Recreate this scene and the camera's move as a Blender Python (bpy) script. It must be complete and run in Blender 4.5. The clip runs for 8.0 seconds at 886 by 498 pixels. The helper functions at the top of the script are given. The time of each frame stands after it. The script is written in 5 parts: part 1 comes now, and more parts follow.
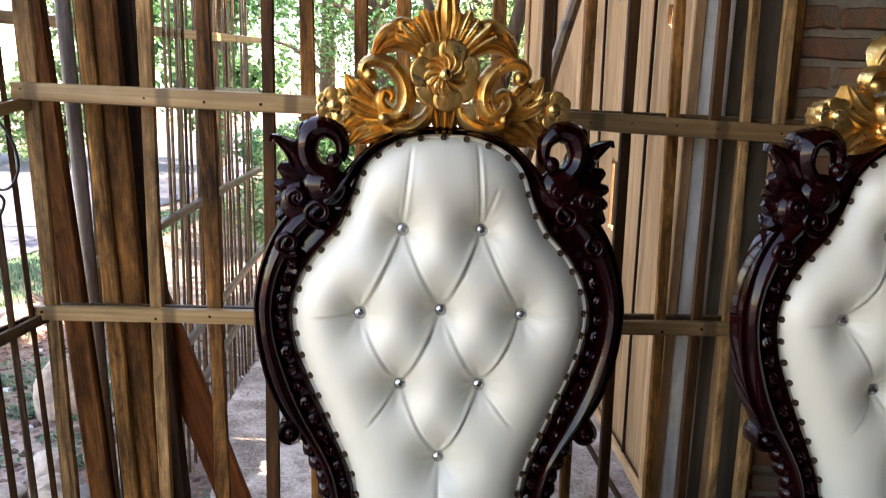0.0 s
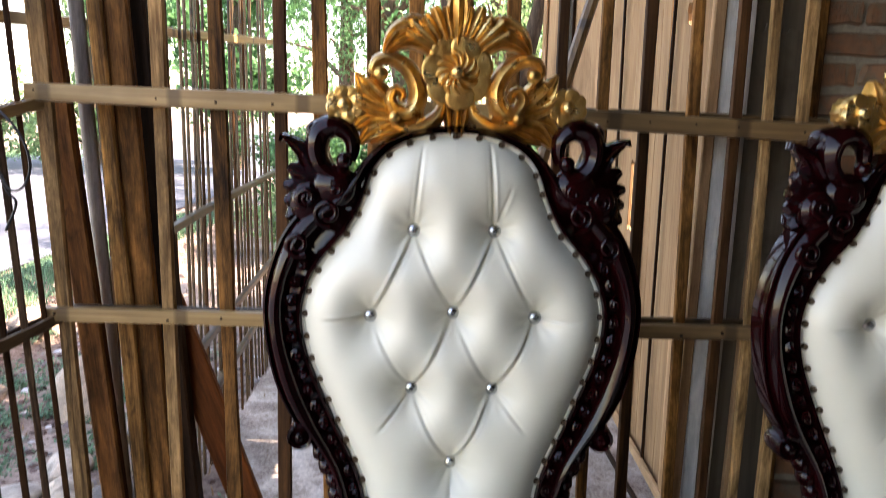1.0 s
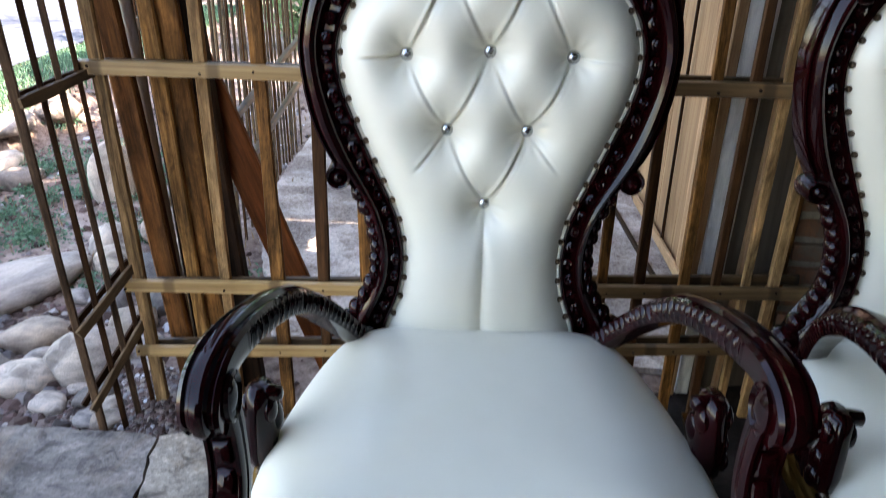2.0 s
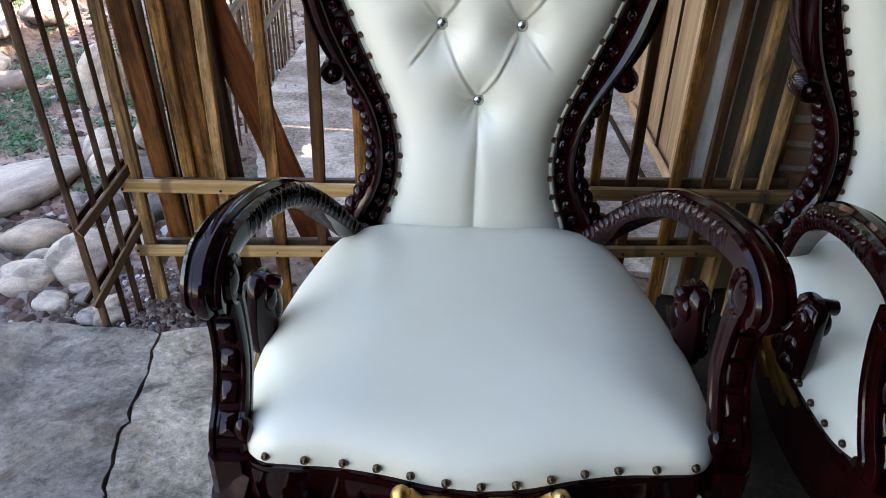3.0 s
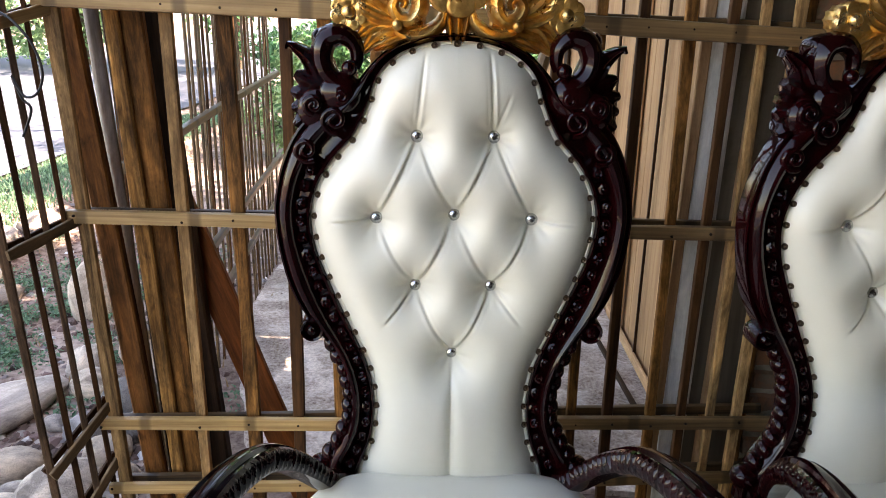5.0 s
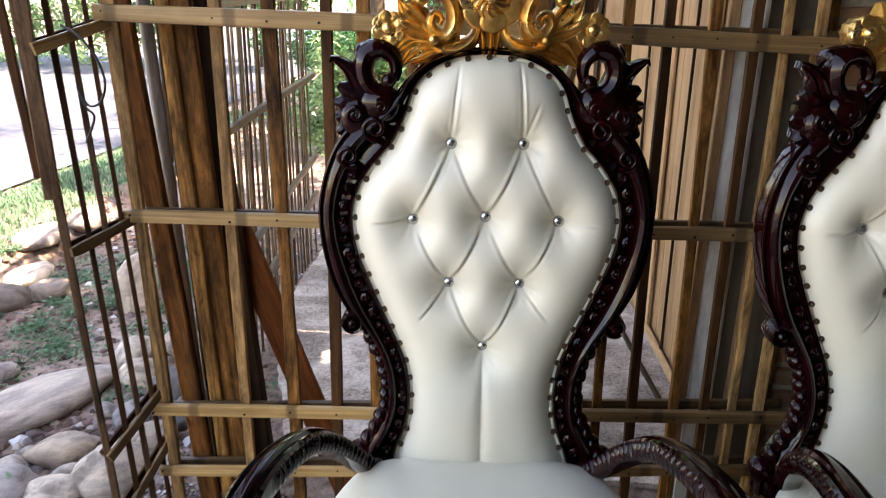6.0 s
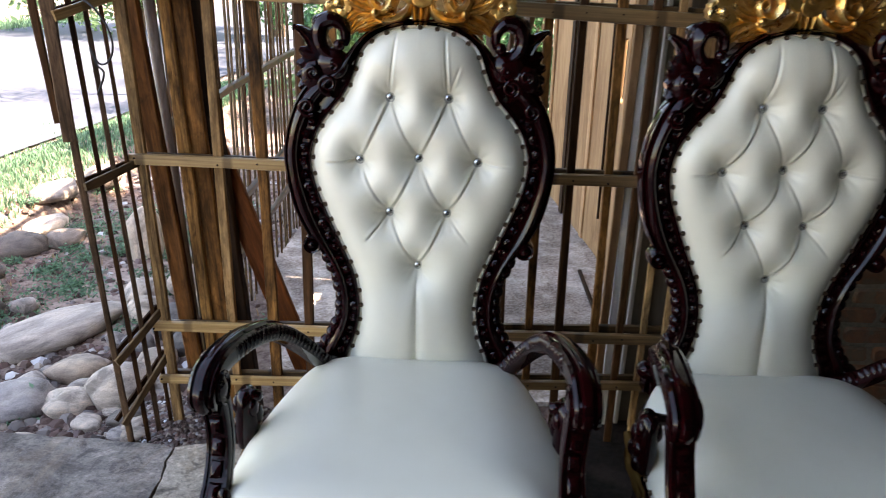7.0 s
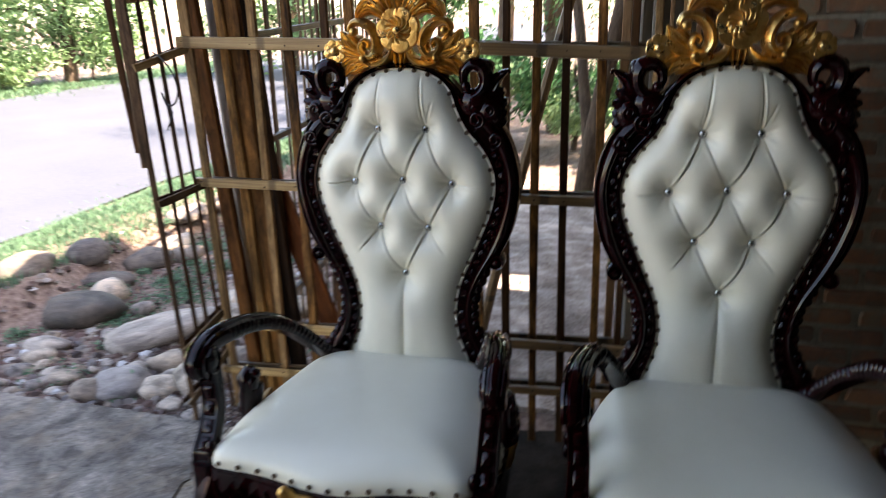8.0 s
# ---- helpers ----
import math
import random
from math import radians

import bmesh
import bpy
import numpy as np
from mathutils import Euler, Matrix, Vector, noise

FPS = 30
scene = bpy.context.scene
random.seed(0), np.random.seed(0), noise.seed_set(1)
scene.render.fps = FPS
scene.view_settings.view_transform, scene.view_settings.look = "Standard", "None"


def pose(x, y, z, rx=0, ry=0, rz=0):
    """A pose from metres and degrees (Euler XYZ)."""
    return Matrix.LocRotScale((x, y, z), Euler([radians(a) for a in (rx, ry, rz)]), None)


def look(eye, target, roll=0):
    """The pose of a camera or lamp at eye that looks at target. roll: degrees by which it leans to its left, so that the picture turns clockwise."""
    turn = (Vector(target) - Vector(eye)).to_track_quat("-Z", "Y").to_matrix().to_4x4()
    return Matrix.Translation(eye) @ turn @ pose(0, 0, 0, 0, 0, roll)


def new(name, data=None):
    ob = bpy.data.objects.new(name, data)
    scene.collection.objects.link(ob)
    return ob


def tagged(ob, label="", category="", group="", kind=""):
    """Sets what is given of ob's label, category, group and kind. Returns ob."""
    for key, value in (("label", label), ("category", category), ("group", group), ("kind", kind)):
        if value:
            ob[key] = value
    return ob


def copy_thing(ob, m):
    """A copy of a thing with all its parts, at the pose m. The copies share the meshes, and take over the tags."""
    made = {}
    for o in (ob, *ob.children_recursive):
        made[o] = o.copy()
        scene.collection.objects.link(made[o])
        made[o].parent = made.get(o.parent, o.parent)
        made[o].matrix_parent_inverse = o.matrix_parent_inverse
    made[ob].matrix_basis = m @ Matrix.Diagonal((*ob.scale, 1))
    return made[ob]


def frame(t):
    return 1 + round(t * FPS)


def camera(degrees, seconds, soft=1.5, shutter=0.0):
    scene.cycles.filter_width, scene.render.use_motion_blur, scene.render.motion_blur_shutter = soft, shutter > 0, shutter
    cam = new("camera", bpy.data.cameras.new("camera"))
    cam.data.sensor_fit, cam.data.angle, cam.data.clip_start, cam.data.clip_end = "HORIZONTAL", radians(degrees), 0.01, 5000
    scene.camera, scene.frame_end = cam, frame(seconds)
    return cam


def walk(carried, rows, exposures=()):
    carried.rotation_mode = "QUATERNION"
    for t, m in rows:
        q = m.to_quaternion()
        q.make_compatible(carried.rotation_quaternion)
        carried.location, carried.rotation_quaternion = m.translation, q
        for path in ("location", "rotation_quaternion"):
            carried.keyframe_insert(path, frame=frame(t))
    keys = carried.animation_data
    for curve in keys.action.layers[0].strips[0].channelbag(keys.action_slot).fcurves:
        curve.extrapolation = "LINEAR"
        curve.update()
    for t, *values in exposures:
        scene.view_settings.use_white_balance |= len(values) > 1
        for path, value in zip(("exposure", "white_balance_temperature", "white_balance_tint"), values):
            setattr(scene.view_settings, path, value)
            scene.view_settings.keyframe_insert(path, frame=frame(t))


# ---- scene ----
cam = camera(61.7, 8.0, soft=0.6, shutter=0.4)
PATH = [
    (0, (0.008, -0.025, 1.384), (0.054, 1.941, 1.018), 1.2),
    (0.3, (0.014, -0.015, 1.403), (0.024, 1.958, 1.074), 0.8),
    (0.5, (0.008, -0.012, 1.407), (0.016, 1.964, 1.096), 1.3),
    (0.7, (0.021, -0.011, 1.406), (0.018, 1.968, 1.113), 1.2),
    (1, (0.021, 0.001, 1.378), (0.015, 1.968, 1.017), 1),
    (1.3, (0.014, -0.005, 1.342), (-0.011, 1.916, 0.788), 1.7),
    (1.5, (0.007, -0.016, 1.313), (-0.024, 1.865, 0.634), 1.6),
    (1.8, (-0.001, -0.036, 1.284), (-0.041, 1.804, 0.502), 1.2),
    (2, (-0.005, -0.043, 1.265), (-0.052, 1.768, 0.419), 1.1),
    (2.2, (-0.007, -0.061, 1.256), (-0.046, 1.714, 0.335), 1.1),
    (3.3, (0.003, -0.085, 1.246), (-0.009, 1.617, 0.196), 2.2),
    (3.5, (0.006, -0.087, 1.252), (0.015, 1.618, 0.207), 2.1),
    (4, (0.002, -0.079, 1.295), (0.011, 1.695, 0.372), 1.5),
    (4.2, (0.015, -0.074, 1.318), (-0, 1.748, 0.494), 0.7),
    (4.5, (0.011, -0.071, 1.36), (0.016, 1.808, 0.676), 0.2),
    (4.7, (0.017, -0.068, 1.379), (0.022, 1.831, 0.749), 0.7),
    (5.8, (0.022, -0.103, 1.427), (-0.029, 1.801, 0.819), 0.6),
    (6, (0.016, -0.156, 1.433), (-0.069, 1.741, 0.806), 0.5),
    (6.2, (0.025, -0.167, 1.411), (-0.073, 1.724, 0.767), 0.3),
    (6.5, (0.078, -0.328, 1.436), (-0.039, 1.563, 0.797), 1.1),
    (6.8, (0.140, -0.44, 1.468), (0.018, 1.424, 0.754), 0.6),
    (7, (0.205, -0.507, 1.455), (0.094, 1.366, 0.761), 1.2),
    (7.2, (0.280, -0.531, 1.461), (0.145, 1.350, 0.792), 0.4),
    (7.5, (0.500, -0.584, 1.471), (0.124, 1.278, 0.848), 0.6),
    (7.8, (0.622, -0.660, 1.466), (0.199, 1.212, 0.904), 2.4),
    (8, (0.694, -0.711, 1.495), (0.187, 1.124, 0.879), -1.5),
]
walk(cam, [(t, look(eye, target, roll)) for t, eye, target, roll in PATH], exposures=[(0.0, 3.25, 8500, 22), (1.2, 3.2, 8350, 21), (2.0, 3.3, 7550, 17), (3.6, 3.27, 8000, 18), (4.6, 3.27, 8600, 21), (6.3, 3.27, 8850, 22), (7.0, 3.15, 8250, 19), (7.4, 3.05, 8200, 18), (8.0, 2.8, 8150, 18)])

# ---------------------------------------------------------------- world and sun
SUN_ELEVATION, SUN_AZIMUTH = 50.0, 94.0   # azimuth clockwise from +y: the roofed side shades the slab, the fence and the stones
world = bpy.data.worlds.new("sky")
scene.world = world
world.use_nodes = True
wn = world.node_tree
sky = wn.nodes.new("ShaderNodeTexSky")
sky.sky_type, sky.sun_disc = "NISHITA", False
sky.sun_elevation, sky.sun_rotation = radians(SUN_ELEVATION), radians(SUN_AZIMUTH)
wn.nodes["Background"].inputs["Strength"].default_value = 0.15
wn.links.new(sky.outputs["Color"], wn.nodes["Background"].inputs["Color"])
sun = new("sun", bpy.data.lights.new("sun", "SUN"))
sun.data.energy, sun.data.angle, sun.data.color = 4.6, radians(0.5), (1.0, 0.965, 0.91)
_az, _el = radians(SUN_AZIMUTH), radians(SUN_ELEVATION)
sun.matrix_world = look((0, 0, 20), Vector((0, 0, 20)) - Vector((math.sin(_az) * math.cos(_el), math.cos(_az) * math.cos(_el), math.sin(_el))))


# ---------------------------------------------------------------- materials
def material(name, rough=0.6, metal=0.0, coat=0.0):
    m = bpy.data.materials.new(name)
    m.use_nodes = True
    b = m.node_tree.nodes["Principled BSDF"]
    b.inputs["Roughness"].default_value, b.inputs["Metallic"].default_value = rough, metal
    b.inputs["Specular IOR Level"].default_value = 0.4
    b.inputs["Coat Weight"].default_value, b.inputs["Coat Roughness"].default_value = coat, 0.06
    return m, m.node_tree, b


def coords(nt, scale=(1, 1, 1), shift=True, world_space=False):
    """Object coordinates, stretched; each object takes its own stretch of the pattern."""
    tc, mp = nt.nodes.new("ShaderNodeTexCoord"), nt.nodes.new("ShaderNodeMapping")
    mp.inputs["Scale"].default_value = scale
    if world_space:
        geo = nt.nodes.new("ShaderNodeNewGeometry")
        nt.links.new(geo.outputs["Position"], mp.inputs["Vector"])
    else:
        nt.links.new(tc.outputs["Object"], mp.inputs["Vector"])
    if shift:
        oi, mul = nt.nodes.new("ShaderNodeObjectInfo"), nt.nodes.new("ShaderNodeMath")
        mul.operation, mul.inputs[1].default_value = "MULTIPLY", 37.0
        nt.links.new(oi.outputs["Random"], mul.inputs[0])
        nt.links.new(mul.outputs[0], mp.inputs["Location"])
    return mp.outputs["Vector"]


def noise_tex(nt, vec, scale, detail=4.0, rough=0.55, dist=0.0):
    n = nt.nodes.new("ShaderNodeTexNoise")
    n.inputs["Scale"].default_value, n.inputs["Detail"].default_value = scale, detail
    n.inputs["Roughness"].default_value, n.inputs["Distortion"].default_value = rough, dist
    nt.links.new(vec, n.inputs["Vector"])
    return n.outputs["Fac"]


def ramp(nt, fac, stops):
    r = nt.nodes.new("ShaderNodeValToRGB")
    el = r.color_ramp.elements
    while len(el) < len(stops):
        el.new(0.5)
    for e, (p, c) in zip(el, stops):
        e.position, e.color = p, (*c, 1)
    nt.links.new(fac, r.inputs["Fac"])
    return r.outputs["Color"]


def mix(nt, fac, a, b, mode="MIX"):
    m = nt.nodes.new("ShaderNodeMix")
    m.data_type, m.blend_type = "RGBA", mode
    for sock, v in ((0, fac), (6, a), (7, b)):
        if isinstance(v, (int, float)):
            m.inputs[sock].default_value = v
        elif isinstance(v, tuple):
            m.inputs[sock].default_value = (*v, 1)
        else:
            nt.links.new(v, m.inputs[sock])
    return m.outputs[2]


def bump(nt, b, height, strength, distance):
    n = nt.nodes.new("ShaderNodeBump")
    n.inputs["Strength"].default_value, n.inputs["Distance"].default_value = strength, distance
    nt.links.new(height, n.inputs["Height"])
    nt.links.new(n.outputs["Normal"], b.inputs["Normal"])


def brightness_by_object(nt, col, low, high):
    oi, mr = nt.nodes.new("ShaderNodeObjectInfo"), nt.nodes.new("ShaderNodeMapRange")
    mr.inputs["To Min"].default_value, mr.inputs["To Max"].default_value = low, high
    nt.links.new(oi.outputs["Random"], mr.inputs["Value"])
    comb = nt.nodes.new("ShaderNodeCombineColor")
    for k in range(3):
        nt.links.new(mr.outputs[0], comb.inputs[k])
    return mix(nt, 1.0, col, comb.outputs[0], "MULTIPLY")


def wood(name, dark, light, rough=0.6, grain=9.0, vary=(0.75, 1.15), stain=0.35):
    """Timber with its grain along the piece's own z."""
    m, nt, b = material(name, rough)
    b.inputs["Specular IOR Level"].default_value = 0.12
    v = coords(nt, (grain * 2.2, grain * 2.2, grain * 0.22))
    f = noise_tex(nt, v, 1.6, 6.0, 0.62, 0.9)
    fine = noise_tex(nt, coords(nt, (170, 170, 6)), 1.0, 3.0, 0.6)
    blot = noise_tex(nt, coords(nt, (7, 7, 3)), 1.0, 4.0, 0.6, 0.4)
    c = ramp(nt, f, [(0.30, dark), (0.5, tuple((p + q) / 2 for p, q in zip(dark, light))), (0.72, light)])
    c = mix(nt, 0.28, c, ramp(nt, fine, [(0.35, dark), (0.65, light)]))
    c = mix(nt, ramp(nt, blot, [(0.5, (0, 0, 0)), (0.72, (stain, stain, stain))]), c, tuple(p * 0.35 for p in dark))
    streak = noise_tex(nt, coords(nt, (13, 13, 1.8)), 1.0, 7.0, 0.75, 1.4)
    c = mix(nt, 1.0, c, ramp(nt, streak, [(0.36, (1 - stain,) * 3), (0.55, (1, 1, 1)), (0.72, (1.25, 1.2, 1.15))]), "MULTIPLY")
    weather = noise_tex(nt, coords(nt, (38, 38, 11)), 1.0, 8.0, 0.75, 0.6)
    c = mix(nt, 1.0, c, ramp(nt, weather, [(0.36, (1 - 0.62 * stain,) * 3), (0.5, (1, 1, 1)), (0.66, (1 + 0.75 * stain, 1 + 0.70 * stain, 1 + 0.6 * stain))]), "MULTIPLY")
    knots = noise_tex(nt, coords(nt, (26, 26, 9)), 1.0, 3.0, 0.5, 0.6)
    c = mix(nt, ramp(nt, knots, [(0.66, (0, 0, 0)), (0.72, (0.8 * stain,) * 3)]), c, tuple(p * 0.3 for p in dark))
    nt.links.new(brightness_by_object(nt, c, *vary), b.inputs["Base Color"])
    bump(nt, b, mix(nt, 0.4, f, fine), 0.5, 0.003)
    return m


def bamboo(name, dark, light, rough=0.42):
    """Split cane: long pale fibres, a darker ring at each node."""
    m, nt, b = material(name, rough)
    fib = noise_tex(nt, coords(nt, (120, 120, 2.0)), 1.0, 3.0)
    blot = noise_tex(nt, coords(nt, (9, 9, 3.5)), 1.0, 5.0, 0.65)
    c = ramp(nt, fib, [(0.3, dark), (0.7, light)])
    c = mix(nt, ramp(nt, blot, [(0.46, (0, 0, 0)), (0.75, (0.6, 0.6, 0.6))]), c, tuple(p * 0.5 for p in dark))
    w = nt.nodes.new("ShaderNodeTexWave")
    w.bands_direction, w.inputs["Scale"].default_value, w.inputs["Distortion"].default_value = "Z", 1.15, 0.6
    nt.links.new(coords(nt), w.inputs["Vector"])
    c = mix(nt, ramp(nt, w.outputs["Fac"], [(0.955, (0, 0, 0)), (0.99, (0.75, 0.75, 0.75))]), c, tuple(p * 0.4 for p in dark))
    nt.links.new(brightness_by_object(nt, c, 0.75, 1.12), b.inputs["Base Color"])
    bump(nt, b, fib, 0.2, 0.002)
    return m


def rocky(name, stops, scale, rough=0.85, relief=0.6, depth=0.01, fine=14.0, vary=None, world_space=False, stain=0.0, blend=0.45):
    m, nt, b = material(name, rough)
    v = coords(nt, (1, 1, 1), shift=not world_space, world_space=world_space)
    big, small = noise_tex(nt, v, scale, 6.0, 0.6, 0.3), noise_tex(nt, v, scale * fine, 5.0, 0.7)
    c = ramp(nt, big, stops)
    c = mix(nt, blend, c, ramp(nt, small, [(0.36, stops[0][1]), (0.64, stops[-1][1])]))
    if stain:
        blot = noise_tex(nt, v, 1.3, 6.0, 0.68, 0.6)
        c = mix(nt, 1.0, c, ramp(nt, blot, [(0.38, (1 - stain,) * 3), (0.58, (1, 1, 1))]), "MULTIPLY")
    if vary:
        c = brightness_by_object(nt, c, *vary)
    nt.links.new(c, b.inputs["Base Color"])
    bump(nt, b, mix(nt, 0.5, big, small), relief, depth)
    return m


def concrete(name, tone, ochre):
    """Trowelled concrete: dark blotches, rusty dirt, hair scratches, pits and pale scuffs."""
    m, nt, b = material(name, 0.78)
    v = coords(nt, shift=False)
    stains, patches, mottle, grit = noise_tex(nt, v, 2.3, 9.0, 0.72, 0.6), noise_tex(nt, v, 11.0, 8.0, 0.74, 0.8), noise_tex(nt, v, 60.0, 7.0, 0.80, 0.3), noise_tex(nt, v, 210.0, 3.0, 0.6)
    scuff = noise_tex(nt, coords(nt, (4, 34, 1), shift=False), 1.0, 8.0, 0.78, 1.6)
    soil = noise_tex(nt, coords(nt, (3.1, 1.9, 1), shift=False), 1.7, 9.0, 0.70, 1.1)
    c = ramp(nt, mottle, [(0.34, tuple(q * 0.52 for q in tone)), (0.5, tone), (0.66, tuple(q * 1.40 for q in tone))])
    c = mix(nt, 1.0, c, ramp(nt, stains, [(0.40, (0.40, 0.37, 0.35)), (0.48, (0.86, 0.85, 0.83)), (0.57, (1.30, 1.28, 1.25))]), "MULTIPLY")
    c = mix(nt, 1.0, c, ramp(nt, patches, [(0.38, (0.42, 0.40, 0.39)), (0.46, (0.92, 0.91, 0.90)), (0.55, (1.04, 1.04, 1.03)), (0.63, (1.50, 1.47, 1.43))]), "MULTIPLY")
    c = mix(nt, ramp(nt, soil, [(0.50, (0, 0, 0)), (0.66, (ochre, ochre, ochre))]), c, (0.30, 0.185, 0.095))
    c = mix(nt, 1.0, c, ramp(nt, grit, [(0.28, (0.30, 0.29, 0.28)), (0.38, (0.95, 0.95, 0.95)), (0.64, (1, 1, 1)), (0.74, (1.4, 1.4, 1.4))]), "MULTIPLY")
    c = mix(nt, ramp(nt, scuff, [(0.60, (0, 0, 0)), (0.74, (0.22, 0.22, 0.22))]), c, tuple(q * 1.7 for q in tone))
    nt.links.new(c, b.inputs["Base Color"])
    bump(nt, b, mix(nt, 0.35, mix(nt, 0.5, mottle, patches), grit), 0.55, 0.008)
    return m


def river_stone(name, tone=1.0):
    """Water-worn stone: one hue for each stone, soft bands and clouds, faint speckle."""
    m, nt, b = material(name, 0.62)
    v = coords(nt)
    oi = nt.nodes.new("ShaderNodeObjectInfo")
    hue = ramp(nt, oi.outputs["Random"], [(0.0, (0.19, 0.145, 0.112)), (0.2, (0.50, 0.40, 0.30)), (0.42, (0.27, 0.24, 0.22)), (0.6, (0.64, 0.53, 0.41)), (0.78, (0.22, 0.215, 0.22)), (1.0, (0.42, 0.32, 0.235))])
    cloud, band = noise_tex(nt, v, 1.1, 6.0, 0.62, 0.5), noise_tex(nt, coords(nt, (0.8, 1.4, 3.4)), 1.3, 5.0, 0.6, 0.9)
    speck = noise_tex(nt, v, 26.0, 4.0, 0.7)
    c = mix(nt, 1.0, hue, ramp(nt, cloud, [(0.36, (0.42, 0.41, 0.41)), (0.5, (0.95, 0.95, 0.95)), (0.64, (1.32, 1.29, 1.24))]), "MULTIPLY")
    c = mix(nt, 1.0, c, ramp(nt, band, [(0.40, (0.78, 0.77, 0.77)), (0.5, (1, 1, 1)), (0.66, (1.12, 1.10, 1.07))]), "MULTIPLY")
    c = mix(nt, 1.0, c, ramp(nt, speck, [(0.36, (0.80, 0.80, 0.80)), (0.5, (1, 1, 1)), (0.66, (1.10, 1.10, 1.10))]), "MULTIPLY")
    nt.links.new(mix(nt, 1.0, c, (tone, tone * 0.96, tone * 0.96), "MULTIPLY"), b.inputs["Base Color"])
    bump(nt, b, mix(nt, 0.25, cloud, speck), 0.55, 0.05)
    return m


def sheet_material(name, dark, light):
    """Plain plywood: faint long figure, water stains and scuffs."""
    m, nt, b = material(name, 0.7)
    b.inputs["Specular IOR Level"].default_value = 0.2
    figure = noise_tex(nt, coords(nt, (9, 9, 0.9)), 1.0, 5.0, 0.6, 1.2)
    stains, fine = noise_tex(nt, coords(nt, (2.6, 2.6, 1.6)), 1.0, 7.0, 0.68, 0.8), noise_tex(nt, coords(nt, (90, 90, 5)), 1.0, 3.0)
    c = ramp(nt, figure, [(0.32, tuple(p * 0.55 + q * 0.45 for p, q in zip(dark, light))), (0.6, light)])
    c = mix(nt, ramp(nt, stains, [(0.50, (0, 0, 0)), (0.72, (0.75, 0.75, 0.75))]), c, dark)
    c = mix(nt, 1.0, c, ramp(nt, fine, [(0.3, (0.86, 0.85, 0.84)), (0.6, (1.04, 1.04, 1.04))]), "MULTIPLY")
    nt.links.new(brightness_by_object(nt, c, 0.82, 1.08), b.inputs["Base Color"])
    bump(nt, b, figure, 0.15, 0.002)
    return m


def leafy(name, dark, light):
    m, nt, b = material(name, 0.5)
    geo = nt.nodes.new("ShaderNodeNewGeometry")
    c = ramp(nt, geo.outputs["Random Per Island"], [(0.0, dark), (0.6, light), (1.0, tuple(min(1, 1.5 * q) for q in light))])
    nt.links.new(c, b.inputs["Base Color"])
    tr = nt.nodes.new("ShaderNodeBsdfTranslucent")
    nt.links.new(c, tr.inputs["Color"])
    sh = nt.nodes.new("ShaderNodeMixShader")
    sh.inputs["Fac"].default_value = 0.4
    nt.links.new(b.outputs[0], sh.inputs[1])
    nt.links.new(tr.outputs[0], sh.inputs[2])
    nt.links.new(sh.outputs[0], nt.nodes["Material Output"].inputs["Surface"])
    return m


def leather_material():
    m, nt, b = material("cream_leather", 0.36)
    b.inputs["Specular IOR Level"].default_value = 0.62
    v = coords(nt, shift=False)
    big = noise_tex(nt, v, 5.0, 3.0)
    vor = nt.nodes.new("ShaderNodeTexVoronoi")
    vor.feature, vor.inputs["Scale"].default_value = "DISTANCE_TO_EDGE", 420.0
    nt.links.new(v, vor.inputs["Vector"])
    c = ramp(nt, big, [(0.3, (0.716, 0.670, 0.532)), (0.7, (0.766, 0.725, 0.592))])
    nt.links.new(c, b.inputs["Base Color"])
    soft = noise_tex(nt, v, 16.0, 3.0, 0.6, 0.8)
    nt.links.new(ramp(nt, soft, [(0.3, (0.29, 0.29, 0.29)), (0.7, (0.36, 0.36, 0.36))]), b.inputs["Roughness"])
    bump(nt, b, mix(nt, 0.35, soft, vor.outputs["Distance"]), 0.10, 0.003)
    return m


def lacquer_material():
    m, nt, b = material("mahogany_lacquer", 0.13)
    f = noise_tex(nt, coords(nt, (14, 14, 3), shift=False), 2.2, 5.0, 0.6, 0.6)
    b.inputs["Specular IOR Level"].default_value = 0.25
    nt.links.new(ramp(nt, f, [(0.3, (0.0022, 0.0003, 0.0005)), (0.7, (0.0180, 0.0014, 0.0019))]), b.inputs["Base Color"])
    nt.links.new(ramp(nt, noise_tex(nt, coords(nt, shift=False), 26.0, 4.0), [(0.35, (0.05, 0.05, 0.05)), (0.7, (0.13, 0.13, 0.13))]), b.inputs["Roughness"])
    bump(nt, b, noise_tex(nt, coords(nt, shift=False), 38.0, 2.0), 0.12, 0.002)
    return m


def gold_material():
    m, nt, b = material("gold_paint", 0.3, metal=0.9)
    f = noise_tex(nt, coords(nt, shift=False), 22.0, 5.0, 0.65)
    nt.links.new(ramp(nt, f, [(0.3, (0.34, 0.150, 0.034)), (0.5, (0.68, 0.390, 0.115)), (0.75, (0.90, 0.64, 0.30))]), b.inputs["Base Color"])
    nt.links.new(ramp(nt, f, [(0.3, (0.42, 0.42, 0.42)), (0.7, (0.22, 0.22, 0.22))]), b.inputs["Roughness"])
    bump(nt, b, noise_tex(nt, coords(nt, shift=False), 90.0, 3.0), 0.35, 0.003)
    return m


